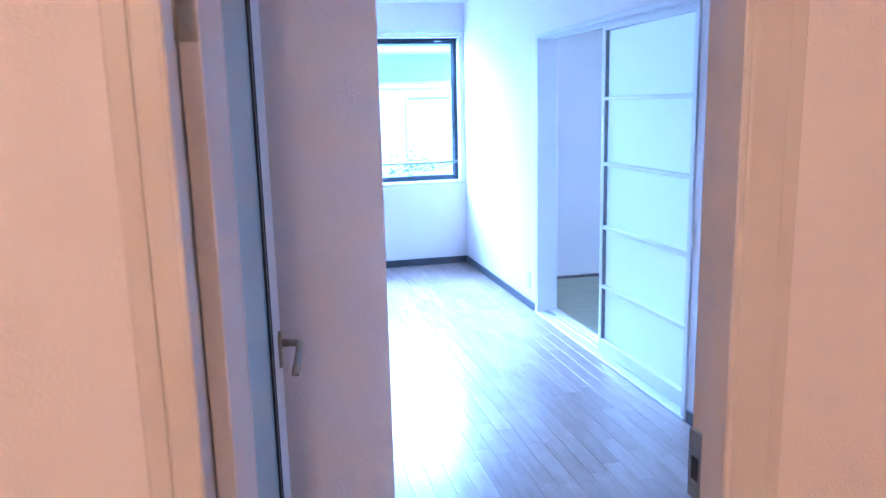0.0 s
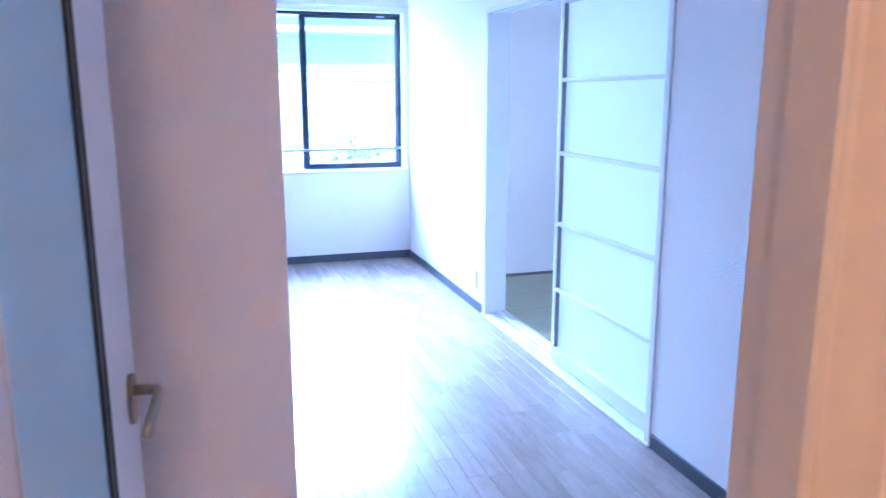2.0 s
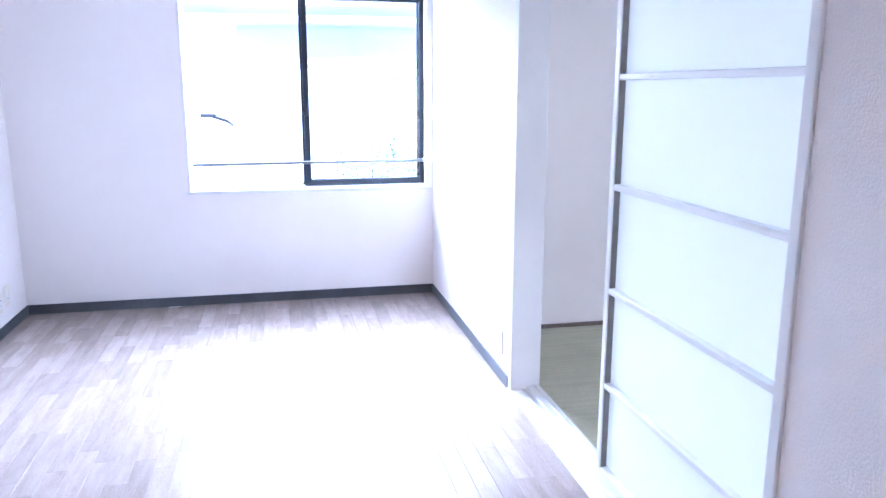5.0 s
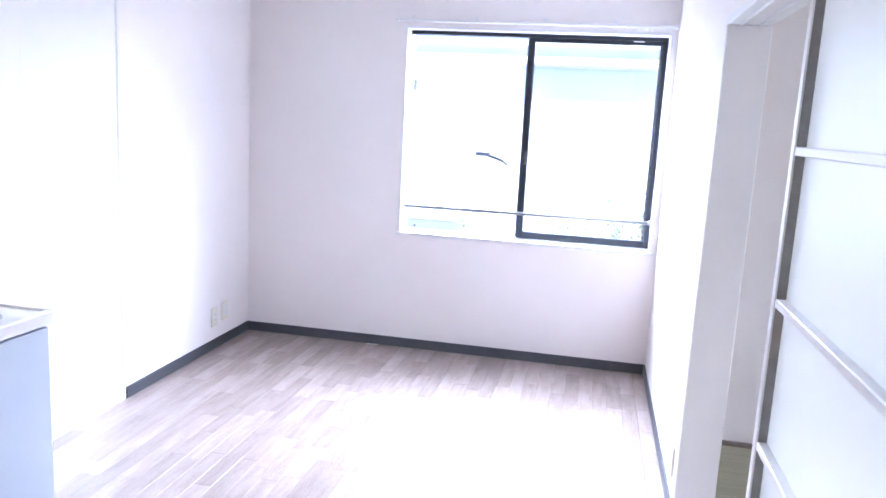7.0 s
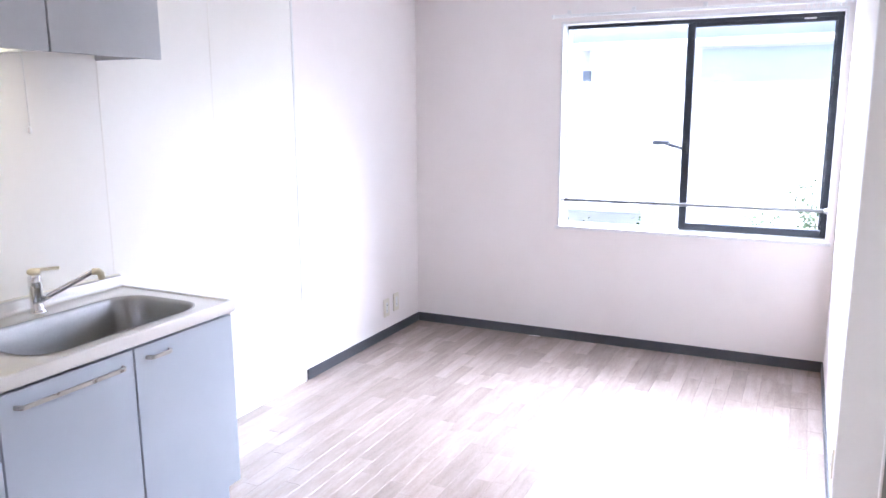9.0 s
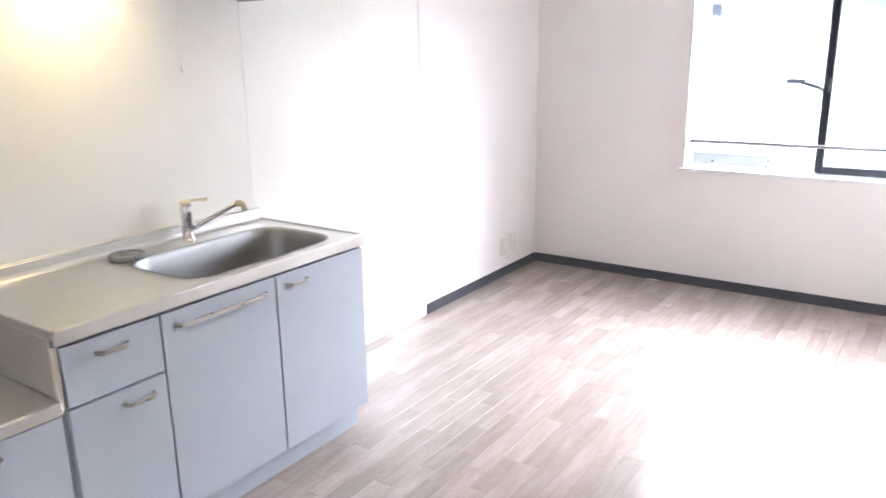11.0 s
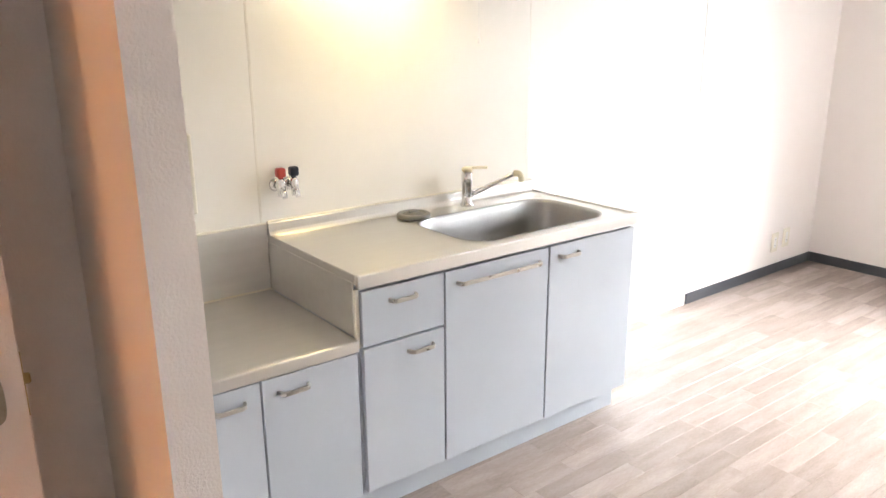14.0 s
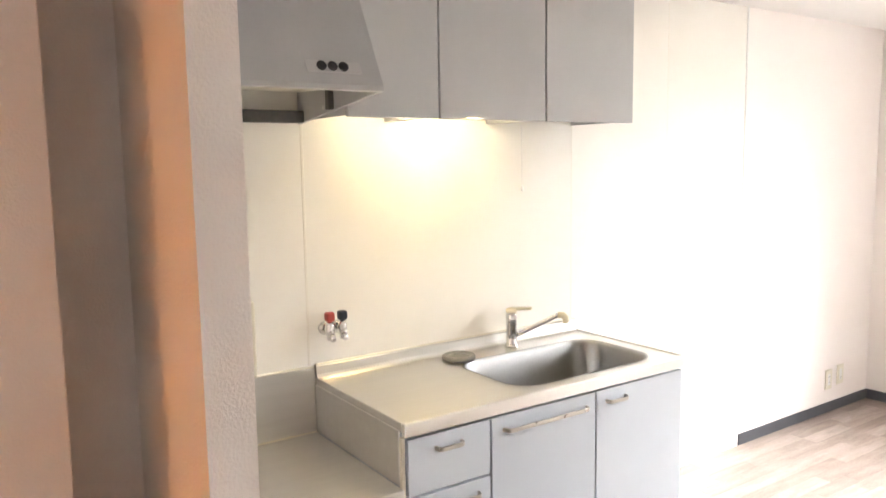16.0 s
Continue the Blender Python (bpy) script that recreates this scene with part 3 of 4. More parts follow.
def sink_cabinet():
    cab = thing("sink_cabinet", "pale blue laminate sink cabinet with a drawer and three doors", "cabinet", "kitchen base units")
    body = bmesh.new()
    box(body, 0.012, 0.562, -2.588, -2.570, 0.10, 0.770, bevel=0.001)
    box(body, 0.012, 0.562, -3.764, -3.748, 0.10, 0.770, bevel=0.001)
    box(body, 0.012, 0.562, -3.748, -2.588, 0.10, 0.118)
    box(body, 0.012, 0.030, -3.748, -2.588, 0.118, 0.770)
    box(body, 0.03, 0.562, -3.470, -3.456, 0.118, 0.600)
    box(body, 0.500, 0.530, -3.748, -2.588, 0.735, 0.770)
    box(body, 0.530, 0.562, -3.748, -3.456, 0.566, 0.590)
    part("body", body, LAMINATE, cab)
    part("plinth", boxed(0.02, 0.522, -3.764, -2.570, 0.0, 0.10, bevel=0.002), LAMINATE, cab)
    front("drawer", cab, -3.757, -3.4655, 0.590, 0.758, (-3.674, -3.565, 0.716))
    front("door", cab, -3.757, -3.4655, 0.113, 0.582, (-3.612, -3.504, 0.540))
    front("door", cab, -3.4595, -3.0185, 0.113, 0.758, (-3.424, -3.055, 0.715))
    front("door", cab, -3.0125, -2.5705, 0.113, 0.758, (-2.977, -2.868, 0.718))


sink_cabinet()


def rounded(x0, x1, y0, y1, r, n=8):
    """Corner points of a rounded rectangle, anticlockwise."""
    out = []
    for cx, cy, a0 in ((x1 - r, y1 - r, 0), (x0 + r, y1 - r, 90), (x0 + r, y0 + r, 180), (x1 - r, y0 + r, 270)):
        for k in range(n + 1):
            a = radians(a0 + 90 * k / n)
            out.append((cx + r * math.cos(a), cy + r * math.sin(a)))
    return out


def sink_top():
    top = thing("sink_worktop", "brushed stainless steel worktop with a deep sink bowl", "worktop", "steel kitchen tops")
    x0, x1, y0, y1, z = 0.010, 0.590, -3.772, -2.556, 0.806
    bm = bmesh.new()
    hole = rounded(0.150, 0.530, -3.300, -2.640, 0.105)
    hv = [bm.verts.new((u, v, z)) for u, v in hole]
    ov = [bm.verts.new(p) for p in ((x0, y0, z), (x1, y0, z), (x1, y1, z), (x0, y1, z))]
    edges = [bm.edges.new((c[k], c[(k + 1) % len(c)])) for c in (hv, ov) for k in range(len(c))]
    bmesh.ops.triangle_fill(bm, use_beauty=True, use_dissolve=False, edges=edges)
    part("deck", bm, STEEL, top)
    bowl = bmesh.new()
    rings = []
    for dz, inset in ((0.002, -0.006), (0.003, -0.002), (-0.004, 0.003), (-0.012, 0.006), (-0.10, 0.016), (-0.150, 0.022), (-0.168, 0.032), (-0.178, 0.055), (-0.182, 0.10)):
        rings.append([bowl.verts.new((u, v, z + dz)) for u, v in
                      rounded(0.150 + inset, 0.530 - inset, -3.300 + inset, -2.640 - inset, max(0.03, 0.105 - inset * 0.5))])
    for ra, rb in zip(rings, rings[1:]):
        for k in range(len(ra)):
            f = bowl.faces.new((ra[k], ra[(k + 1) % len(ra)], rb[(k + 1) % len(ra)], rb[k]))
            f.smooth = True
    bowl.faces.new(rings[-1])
    # bowl and drain take the darkened steel that carries the inner shade
    b = part("bowl", bowl, BOWL, top, "steel sink bowl, toned darker for its inner shade")
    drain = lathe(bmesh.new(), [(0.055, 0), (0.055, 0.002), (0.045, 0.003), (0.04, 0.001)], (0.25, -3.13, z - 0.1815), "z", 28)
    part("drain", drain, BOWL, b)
    part("front_edge", boxed(0.572, 0.594, y0, y1, 0.769, 0.813, bevel=0.006, segments=3), STEEL, top)
    part("side_edge", boxed(0.012, 0.573, y1 - 0.014, y1 - 0.0005, 0.768, 0.8125, bevel=0.005, segments=2), STEEL, top)
    part("side_edge", boxed(0.012, 0.573, y0 + 0.0005, y0 + 0.012, 0.780, 0.8100, bevel=0.003, segments=2), STEEL, top)
    splash = prism(bmesh.new(), [(0.0065, 0.806), (0.036, 0.806), (0.028, 0.812), (0.022, 0.822), (0.020, 0.848), (0.0145, 0.853), (0.0065, 0.853)], "y", y0, y1 - 0.002)
    part("backsplash", splash, STEEL, top)
    part("sealant", boxed(0.0063, 0.016, y0, y1 - 0.002, 0.852, 0.857, bevel=0.002), PLATE, top, "cream sealant bead")
    part("step_panel", boxed(0.010, 0.560, y0 - 0.002, y0 + 0.004, 0.622, 0.785, bevel=0.001), STEEL, top, "steel panel beside the gas stand")
    part("edge_trim", boxed(0.560, 0.572, y0 - 0.002, y0 + 0.012, 0.585, 0.765, bevel=0.002), PLATE, top, "cream plastic edge trim")


sink_top()


def gas_stand():
    cab = thing("gas_stand_cabinet", "low pale blue laminate cabinet with two doors", "cabinet", "kitchen base units")
    body = bmesh.new()
    box(body, 0.012, 0.562, -4.374, -4.358, 0.10, 0.585, bevel=0.001)
    box(body, 0.012, 0.562, -3.790, -3.774, 0.10, 0.585, bevel=0.001)
    box(body, 0.012, 0.562, -4.358, -3.790, 0.10, 0.118)
    box(body, 0.012, 0.030, -4.358, -3.790, 0.118, 0.585)
    box(body, 0.530, 0.562, -4.358, -3.790, 0.56, 0.585)
    part("body", body, LAMINATE, cab)
    part("plinth", boxed(0.02, 0.522, -4.374, -3.774, 0.0, 0.10, bevel=0.002), LAMINATE, cab)
    front("door", cab, -4.371, -4.0765, 0.113, 0.580, (-4.218, -4.113, 0.532))
    front("door", cab, -4.0705, -3.7775, 0.113, 0.580, (-4.035, -3.930, 0.534))
    top = thing("cooker_worktop", "brushed stainless steel top for a gas cooker, empty", "worktop", "steel kitchen tops")
    part("plate", boxed(0.010, 0.573, -4.376, -3.775, 0.600, 0.620, bevel=0.002), STEEL, top)
    part("front_edge", boxed(0.571, 0.590, -4.376, -3.775, 0.584, 0.6215, bevel=0.005, segments=2), STEEL, top)
    part("back_plate", boxed(0.0065, 0.013, -4.376, -3.776, 0.620, 0.846, bevel=0.001), STEEL, top)
    part("cap_strip", boxed(0.0063, 0.018, -4.376, -3.776, 0.846, 0.853, bevel=0.002), PLATE, top, "cream sealant strip")
    part("sealant", boxed(0.0132, 0.020, -4.376, -3.776, 0.6195, 0.625, bevel=0.002), PLATE, top, "cream sealant bead")


gas_stand()


def faucet():
    f = thing("faucet", "chrome single lever faucet with cream plastic tips", "faucet")
    c = (0.079, -2.966, 0.805)
    body = lathe(bmesh.new(), [(0.027, 0), (0.027, 0.006), (0.023, 0.010), (0.021, 0.014), (0.0205, 0.085), (0.022, 0.088), (0.022, 0.125), (0.019, 0.136), (0.012, 0.140)], c, "z", 28)
    part("body", body, CHROME, f)
    arm = tube(bmesh.new(), [(c[0] + 0.010, c[1] + 0.012, c[2] + 0.045), (c[0] + 0.03, c[1] + 0.034, c[2] + 0.060), (c[0] + 0.09, c[1] + 0.096, c[2] + 0.105),
                              (c[0] + 0.118, c[1] + 0.126, c[2] + 0.127), (c[0] + 0.128, c[1] + 0.138, c[2] + 0.131)], 0.0095, 16)
    spout = part("spout", arm, CHROME, f)
    tip = tube(bmesh.new(), [(c[0] + 0.122, c[1] + 0.131, c[2] + 0.131), (c[0] + 0.136, c[1] + 0.146, c[2] + 0.130), (c[0] + 0.142, c[1] + 0.153, c[2] + 0.120), (c[0] + 0.143, c[1] + 0.154, c[2] + 0.100)],
               [0.012, 0.0125, 0.013, 0.0115], 16)
    part("nozzle", tip, CREAMTIP, spout, "cream plastic nozzle")
    lev = bmesh.new()
    lathe(lev, [(0.021, 0.0), (0.022, 0.006), (0.020, 0.014), (0.012, 0.018)], (c[0], c[1], c[2] + 0.138), "z", 24)
    prism(lev, [(c[0] - 0.010, c[1] + 0.01), (c[0] + 0.010, c[1] + 0.0), (c[0] + 0.048, c[1] + 0.062), (c[0] + 0.042, c[1] + 0.070), (c[0] + 0.034, c[1] + 0.070)], "z", c[2] + 0.146, c[2] + 0.155)
    part("lever", lev, CREAMTIP, f, "cream plastic lever")


faucet()


def strainer_lid():
    lid = thing("strainer_lid", "grey rubber drain lid lying on the worktop", "drain lid")
    c = (0.106, -3.240, 0.806)
    part("ring", lathe(bmesh.new(), [(0.058, 0), (0.062, 0.003), (0.062, 0.014), (0.058, 0.018), (0.046, 0.018), (0.043, 0.013)], c, "z", 36), GREYRUB, lid)
    part("dome", lathe(bmesh.new(), [(0.044, 0.010), (0.042, 0.0135), (0.026, 0.0155), (0.024, 0.0200), (0.010, 0.0215)], c, "z", 32), GREYRUB, lid)
    bm = boxed(c[0] - 0.006, c[0] + 0.006, c[1] - 0.022, c[1] + 0.022, c[2] + 0.020, c[2] + 0.027, bevel=0.003)
    part("grip", bm, GREYRUB, lid)


strainer_lid()


def wall_taps():
    for y, knob, name in ((-3.731, RED, "red"), (-3.684, BLUEBLACK, "dark blue")):
        t = thing("wall_tap", "chrome wall tap with a %s knob" % name, "tap", "pair of taps on the kitchen wall")
        z = 0.975
        part("flange", lathe(bmesh.new(), [(0.023, 0), (0.023, 0.003), (0.014, 0.010), (0.012, 0.012)], (0.006, y, z), "x", 24), CHROME, t)
        bm = tube(bmesh.new(), [(0.014, y, z), (0.052, y, z)], 0.011, 16)
        lathe(bm, [(0.010, -0.034), (0.012, -0.030), (0.012, -0.018), (0.016, -0.014), (0.016, 0.016), (0.012, 0.022), (0.009, 0.030)], (0.052, y, z), "z", 20)
        tube(bm, [(0.052, y, z - 0.012), (0.070, y, z - 0.020), (0.078, y, z - 0.036)], [0.010, 0.010, 0.009], 14)
        part("valve", bm, CHROME, t)
        k = bmesh.new()
        box(k, 0.037, 0.067, y - 0.015, y + 0.015, z + 0.030, z + 0.062, bevel=0.007, segments=2)
        part("knob", k, knob, t, "%s plastic knob" % name)


wall_taps()


def wall_cabinet(y0, y1):
    cab = thing("wall_cabinet", "grey laminate wall cabinet with one plain door, closed", "cabinet", "kitchen wall cabinets")
    z0, z1 = 1.672, CEIL - 0.004
    body = bmesh.new()
    box(body, 0.010, 0.312, y0, y0 + 0.015, z0, z1)
    box(body, 0.010, 0.312, y1 - 0.015, y1, z0, z1)
    box(body, 0.010, 0.312, y0 + 0.015, y1 - 0.015, z0 + 0.042, z0 + 0.057)
    box(body, 0.010, 0.312, y0 + 0.015, y1 - 0.015, z1 - 0.015, z1)
    box(body, 0.010, 0.018, y0 + 0.015, y1 - 0.015, z0 + 0.057, z1 - 0.015)
    part("body", body, GREY_LAM, cab)
    part("door", boxed(0.313, 0.332, y0 + 0.0022, y1 - 0.0022, z0 - 0.006, z1, bevel=0.0016), GREY_LAM, cab)


wall_cabinet(-3.784, -3.462)
wall_cabinet(-3.460, -3.014)
wall_cabinet(-3.012, -2.570)


def cabinet_light():
    lt = thing("cabinet_light", "slim warm tube light under the wall cabinets, lit", "lamp")
    part("housing", boxed(0.10, 0.21, -3.69, -3.03, 1.690, 1.714, bevel=0.004), WHITEPLAST, lt)
    part("tube", tube(bmesh.new(), [(0.155, -3.66, 1.684), (0.155, -3.05, 1.684)], 0.007, 12), TUBE, lt, "glowing warm tube")
    cord = tube(bmesh.new(), [(0.20, -3.034, 1.700), (0.201, -3.014, 1.65), (0.20, -3.012, 1.44)], 0.0012, 6)
    lathe(cord, [(0.002, 0.012), (0.005, 0.008), (0.006, -0.008), (0.003, -0.012)], (0.20, -3.012, 1.43), "z", 10)
    part("pull_cord", cord, WHITEPLAST, lt, "thin white pull cord")


cabinet_light()


def range_hood():
    hood = thing("range_hood", "grey enamelled sloping range hood with three black buttons", "range hood")
    y0, y1 = -4.374, -3.787
    rim = [(0.008, 1.660), (0.548, 1.720), (0.548, 1.732), (0.424, 1.980), (0.332, 2.166), (0.332, CEIL - 0.004), (0.008, CEIL - 0.004)]
    for a in (y0, y1 - 0.012):
        part("side_panel", prism(bmesh.new(), rim, "y", a, a + 0.012), HOOD, hood)
    sheet = [(0.548, 1.720), (0.548, 1.732), (0.424, 1.980), (0.332, 2.166), (0.332, CEIL - 0.004), (0.320, CEIL - 0.004), (0.320, 2.163), (0.412, 1.976), (0.536, 1.729), (0.534, 1.720)]
    panel = part("front_panel", prism(bmesh.new(), sheet, "y", y0 + 0.012, y1 - 0.012), HOOD, hood)
    slope = Vector((0.424 - 0.548, 0, 1.980 - 1.732)).normalized()
    face = Matrix.Translation((0.525, 0, 1.778)) @ Matrix(((slope.x, 0, slope.z, 0), (0, -1, 0, 0), (slope.z, 0, -slope.x, 0), (0, 0, 0, 1)))

    def on_slope(name, bm, material, parent, label=""):
        bm.transform(face)
        return part(name, bm, material, parent, label)
    plate = on_slope("button_plate", boxed(-0.017, 0.017, 3.843, 3.998, -0.002, 0.0025, bevel=0.001), GREY_LAM, panel, "slim grey button plate")
    for y in (-3.957, -3.926, -3.895):
        on_slope("button", lathe(bmesh.new(), [(0.0135, 0.002), (0.0135, 0.007), (0.009, 0.010)], (0, -y, 0), "z", 20), RUBBER, panel, "round black button")
    part("filter_tray", prism(bmesh.new(), [(0.03, 1.76), (0.500, 1.745), (0.495, 1.760), (0.03, 1.775)], "y", y0 + 0.012, y1 - 0.012), PLATE, hood, "cream inner tray")
    part("drip_rail", boxed(0.016, 0.060, y0 + 0.012, y1 - 0.012, 1.662, 1.700, bevel=0.003), DARKIN, hood, "dark drip rail")
    part("inner_lip", boxed(0.512, 0.534, y0 + 0.012, y1 - 0.012, 1.720, 1.727, bevel=0.001), ALU, hood)
    part("bracket", boxed(0.25, 0.275, y1 - 0.03, y1 - 0.0125, 1.69, 1.75, bevel=0.002), DARKIN, hood)
    part("screw", lathe(bmesh.new(), [(0.007, 0), (0.006, 0.004)], (0.20, y1 - 0.013, 1.70), "y", 12), ALU, hood)


range_hood()


def wall_plate(name, label, category, x, y, z, normal, w=0.07, h=0.12, sockets=2, deep=0.008):
    """A switch or socket plate on a wall; normal is the axis it faces, with its sign."""
    t = thing(name, label, category)
    m = {"+x": Matrix(((0, 0, 1, x), (1, 0, 0, y), (0, 1, 0, z), (0, 0, 0, 1))),
         "-x": Matrix(((0, 0, -1, x), (-1, 0, 0, y), (0, 1, 0, z), (0, 0, 0, 1))),
         "+y": Matrix(((-1, 0, 0, x), (0, 0, 1, y), (0, 1, 0, z), (0, 0, 0, 1)))}[normal]

    def put(n, bm, material, lab=""):
        bm.transform(m)
        part(n, bm, material, t, lab)
    put("plate", boxed(-w / 2, w / 2, -h / 2, h / 2, 0, deep, bevel=0.003, segments=2), PLATE)
    put("insert", boxed(-0.012, 0.012, -0.034, 0.034, deep - 0.001, deep + 0.002, bevel=0.001), WHITEPLAST)
    for k in range(sockets):
        z0 = -0.017 + 0.034 * k
        for u in (-0.0055, 0.0040):
            put("slot", boxed(u, u + 0.0016, z0 - 0.004, z0 + 0.004, deep + 0.0015, deep + 0.0024), RUBBER)


wall_plate("wall_socket", "ivory plastic double wall socket above the baseboard", "socket", 0.0, -0.459, 0.202, "+x")
wall_plate("wall_socket", "ivory plastic antenna socket beside the double socket", "socket", 0.0, -0.330, 0.214, "+x", sockets=1)
wall_plate("wall_socket", "ivory plastic wall socket near the sliding doors", "socket", W, -1.645, 0.196, "-x")
wall_plate("light_switch", "white plastic light switch at the end of the wall", "switch", 1.100, -4.393, 1.245, "+y", h=0.128, sockets=0, deep=0.013)


def hall_lamp():
    lt = thing("hall_ceiling_lamp", "round warm ceiling lamp in the hall, lit", "lamp")
    part("base", lathe(bmesh.new(), [(0.10, 0), (0.10, -0.02), (0.06, -0.03)], (0.42, -7.6, CEIL), "z", 28), WHITEPLAST, lt)
    part("bulb", lathe(bmesh.new(), [(0.02, -0.03), (0.03, -0.05), (0.05, -0.08), (0.05, -0.10), (0.02, -0.125)], (0.42, -7.6, CEIL), "z", 24), BULB, lt, "glowing warm bulb")


hall_lamp()


# ---------------------------------------------------------------- outside
ground = structure("ground", boxed(-300, 300, -300, 300, -1.25, -0.75), GROUND, "pale gravel ground around the houses", "ground")
structure("foundation", boxed(-0.42, 5.62, -9.2, 0.15, -0.80, -0.12), CONCRETE, "grey concrete foundation of the flat", "foundation")


def neighbour_house():
    h = thing("house", "white rendered house with pale blue siding and a low roof", "house")
    y = 6.0
    part("wall", boxed(-5.5, 9.5, y, y + 6, -0.80, 2.60), RENDER_WALL, h)
    bm = bmesh.new()
    for i in range(7):
        z = 1.72 + 0.075 * i
        prism(bm, [(y - 0.035, z), (y - 0.001, z), (y - 0.001, z + 0.075), (y - 0.018, z + 0.075)], "x", 1.1, 9.4)
    part("siding", bm, SIDING, h, "pale blue siding boards")
    roof = part("roof", prism(bmesh.new(), [(y - 0.30, 2.30), (y - 0.30, 2.36), (y + 3.0, 4.2), (y + 6.7, 2.36), (y + 6.7, 2.30)], "x", -6.0, 10.0), ROOFING, h)
    part("gutter", tube(bmesh.new(), [(-6.0, y - 0.34, 2.30), (10.0, y - 0.34, 2.32)], 0.05, 12), WHITEPLAST, roof)
    part("downpipe", tube(bmesh.new(), [(-0.42, y - 0.05, 2.28), (-0.42, y - 0.05, -0.8)], 0.03, 10), WHITEPLAST, h)
    part("pipe_clip", boxed(-0.47, -0.37, y - 0.09, y, 1.86, 2.00, bevel=0.004), ROOFING, h)
    for x0, x1, z0, z1 in ((-2.6, -1.0, 0.55, 1.75), (0.05, 0.62, 1.02, 1.62), (3.2, 4.8, 0.5, 1.6)):
        w = part("window", bmesh_frame(x0, x1, z0, z1, y - 0.05, y + 0.01, 0.04, 0.05, 0.04, 0.04), ALU, h)
        part("pane", boxed(x0 + 0.03, x1 - 0.03, y - 0.022, y - 0.016, z0 + 0.04, z1 - 0.03), SIDING, w, "drawn pale blind behind glass")
        part("sill", boxed(x0 - 0.05, x1 + 0.05, y - 0.10, y + 0.005, z0 - 0.04, z0, bevel=0.005), ALU, w)
    lamp_arm = tube(bmesh.new(), [(0.98, y - 0.01, 0.90), (0.92, y - 0.18, 0.96), (0.72, y - 0.40, 1.04)], 0.022, 10)
    box(lamp_arm, 0.60, 0.80, y - 0.50, y - 0.34, 1.02, 1.065, bevel=0.01)
    part("wall_lamp", lamp_arm, BRONZE, h, "dark bracket lamp on the house wall")


neighbour_house()


def carport():
    c = thing("lean_to", "low lean-to with a pale blue sheet roof", "lean-to")
    part("roof_sheet", prism(bmesh.new(), [(4.6, 0.27), (4.6, 0.31), (5.94, 0.52), (5.94, 0.48)], "x", -0.75, 0.72), SIDING, c)
    part("fascia", boxed(-0.78, 0.75, 4.56, 4.60, 0.22, 0.32, bevel=0.005), ROOFING, c)
    for x in (-0.70, 0.66):
        part("post", boxed(x, x + 0.05, 4.62, 4.67, -0.76, 0.26, bevel=0.004), ALU, c)
    part("end_panel", boxed(-0.70, 0.66, 5.3, 5.33, -0.76, 0.32), RENDER_WALL, c)


carport()
structure("garden_wall", boxed(-6, 10, 4.05, 4.17, -0.80, -0.22, bevel=0.01), CONCRETE, "low grey concrete block garden wall", "wall")


def shrub(x, y, z, r, high, seed):
    rng = random.Random(seed)
    s = thing("shrub", "leafy green garden shrub beside the wall", "shrub", "garden shrubs")
    stems = bmesh.new()
    tips = []
    for k in range(9):
        a, l = rng.uniform(0, 6.28), rng.uniform(0.4, 1.0)
        p = [Vector((x, y, z)), Vector((x + 0.3 * r * l * math.cos(a), y + 0.3 * r * l * math.sin(a), z + 0.5 * high)),
             Vector((x + r * l * math.cos(a), y + r * l * math.sin(a), z + high * rng.uniform(0.7, 1.0)))]
        tube(stems, p, [0.02, 0.012, 0.005], 6)
        tips += p[1:]
    part("stems", stems, BARK, s)
    leaves = bmesh.new()
    for k in range(900):
        q = rng.choice(tips) + Vector((rng.gauss(0, 0.16 * r), rng.gauss(0, 0.16 * r), rng.gauss(0, 0.14 * high)))
        d = Vector((rng.uniform(-1, 1), rng.uniform(-1, 1), rng.uniform(-0.4, 1))).normalized()
        u = d.orthogonal().normalized()
        w, ln = rng.uniform(0.012, 0.022), rng.uniform(0.04, 0.075)
        vs = [leaves.verts.new(q + v) for v in (-d * ln * 0.5, u * w, d * ln * 0.5, -u * w)]
        leaves.faces.new(vs)
    part("leaves", leaves, LEAF, s)


shrub(2.9, 5.2, -0.76, 0.55, 1.25, 3)
shrub(2.2, 4.9, -0.76, 0.45, 0.85, 5)
shrub(0.5, 4.3, -0.76, 0.40, 0.70, 8)
shrub(1.1, 4.5, -0.76, 0.35, 0.62, 11)
shrub(-0.2, 4.4, -0.76, 0.35, 0.68, 14)
structure("side_fence", boxed(8.2, 8.3, -9, 4.0, -0.80, 1.4), RENDER_WALL, "plain white boundary wall beyond the side window", "wall")


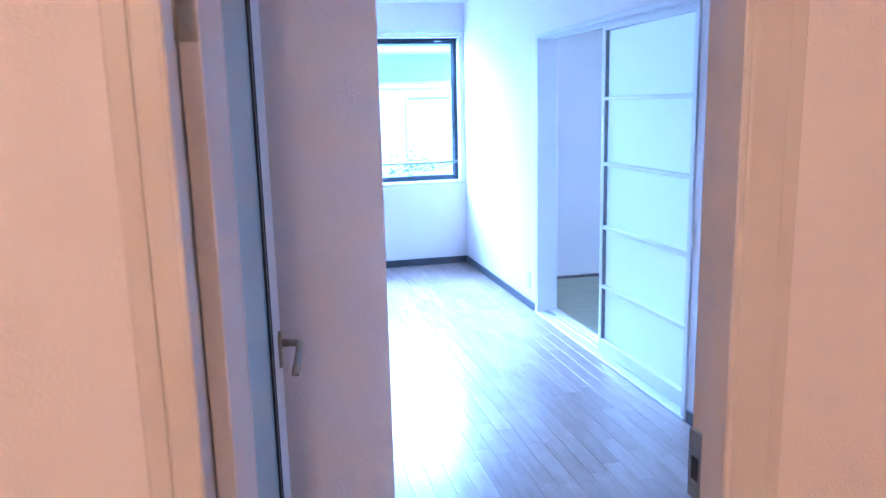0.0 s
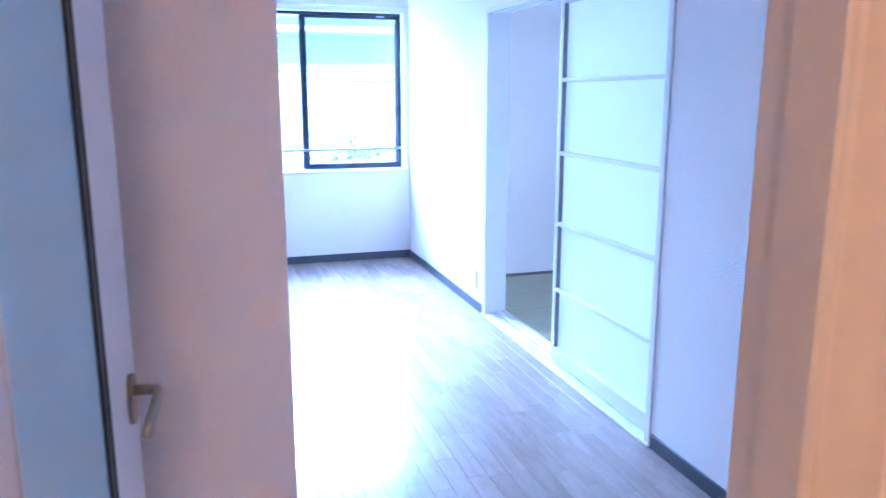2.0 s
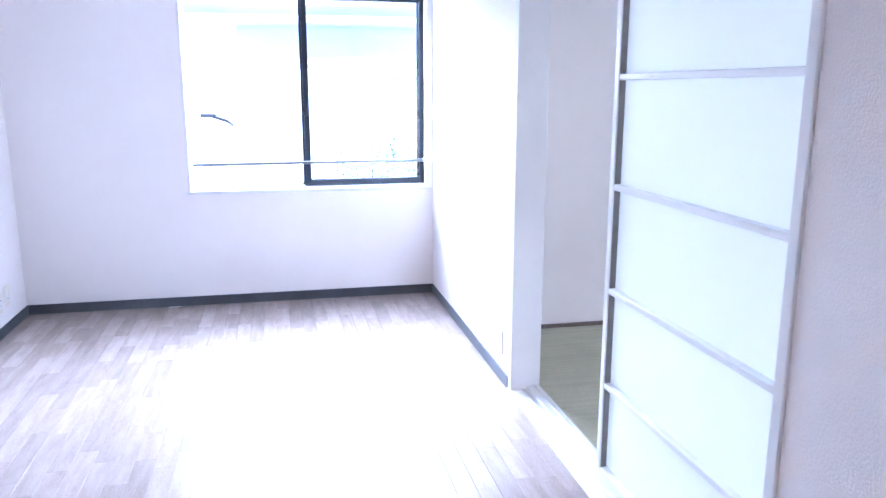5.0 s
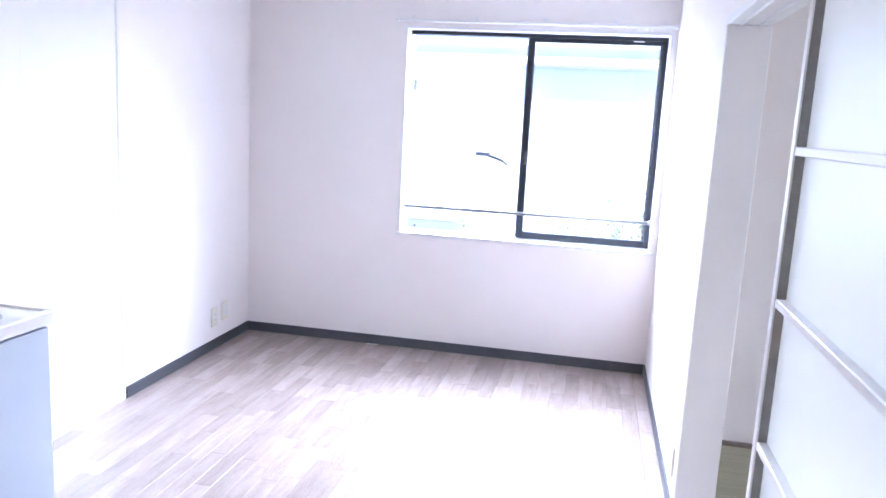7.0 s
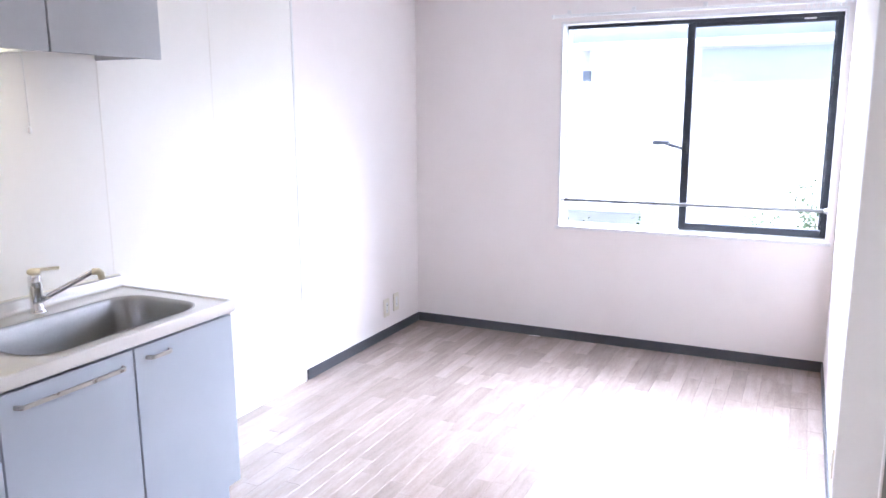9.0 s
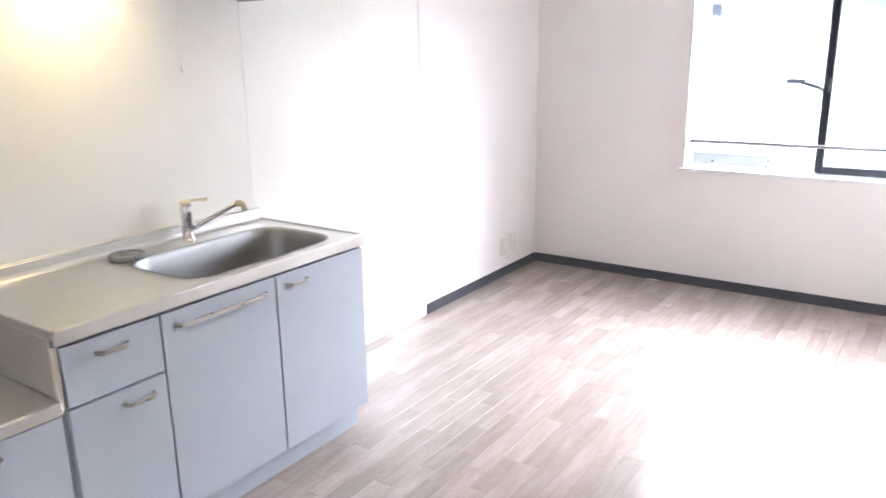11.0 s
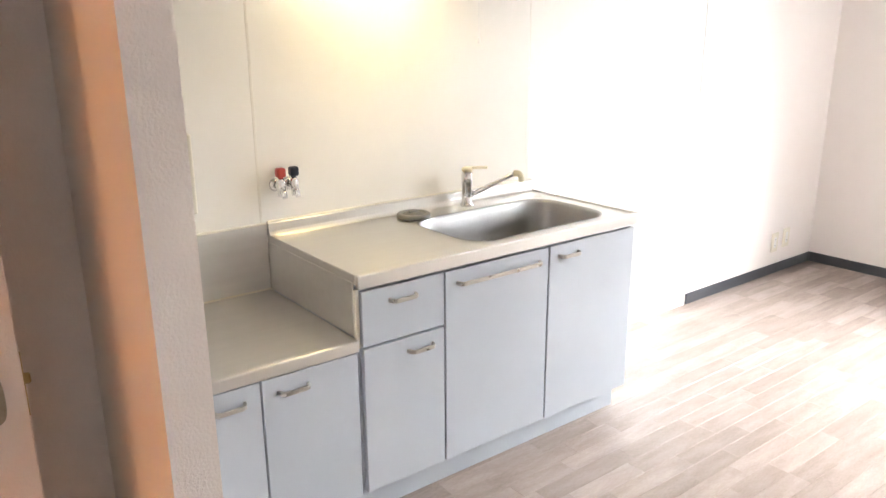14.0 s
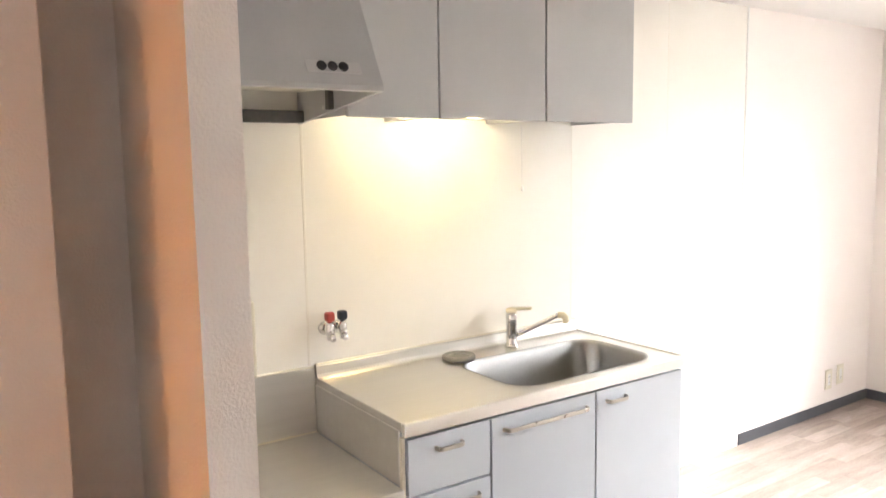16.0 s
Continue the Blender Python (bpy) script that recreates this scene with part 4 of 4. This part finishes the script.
# ---------------------------------------------------------------- floor strips
def floor_strips():
    rng = random.Random(21)
    pitch, gap = 0.0765, 0.0004
    lengths = (0.24, 0.30, 0.36, 0.42, 0.50)
    shared = {}

    def strip_mesh(length):
        if length not in shared:
            bm = boxed(-pitch / 2 + gap, pitch / 2 - gap, -length / 2 + gap, length / 2 - gap, -0.0055, 0.0, bevel=0.0007)
            shared[length] = mesh_of("strip", bm, PLANK)
        return shared[length]
    rest = bmesh.new()
    count = 0
    rows = int(round(W / pitch))
    for i in range(rows):
        x = pitch * (i + 0.5)
        y = DOOR_S - 0.06 - rng.uniform(0.0, 0.4)
        while y < 0.0:
            length = rng.choice(lengths)
            a, b = max(y, DOOR_S - 0.065), min(y + length, -0.001)
            cut = abs((b - a) - length) > 1e-6
            if b - a > 0.02 and x + pitch / 2 < W + 0.03:
                near = -4.0 < (a + b) / 2 < -0.55 and x > 0.56
                if near and not cut and count < 300:
                    ob = new("strip", strip_mesh(length))
                    ob.location = (x, (a + b) / 2, rng.uniform(-0.0002, 0.0))
                    ob.rotation_euler = (rng.uniform(-0.0009, 0.0009), rng.uniform(-0.003, 0.003), 0)
                    ob.parent = floor
                    count += 1
                else:
                    x1 = min(x + pitch / 2 - gap, W - 0.001)
                    box(rest, x - pitch / 2 + gap, x1, a + gap, b - gap, -0.0055, rng.uniform(-0.0003, 0.0))
            y += length
    tagged(part("strips", rest, PLANK, floor), kind="stuff")


floor_strips()

# set each empty at the base of its thing
bpy.context.view_layer.update()
for ob in [o for o in scene.objects if o.type == "EMPTY" and o.matrix_world.translation.length < 1e-6]:
    corners = [c.matrix_world @ Vector(v) for c in ob.children_recursive if c.type == "MESH" for v in c.bound_box]
    lo = Vector([min(c[k] for c in corners) for k in range(3)])
    hi = Vector([max(c[k] for c in corners) for k in range(3)])
    base = Vector(((lo.x + hi.x) / 2, (lo.y + hi.y) / 2, lo.z))
    ob.location = base
    for c in ob.children:
        c.matrix_parent_inverse = Matrix.Translation(-base)
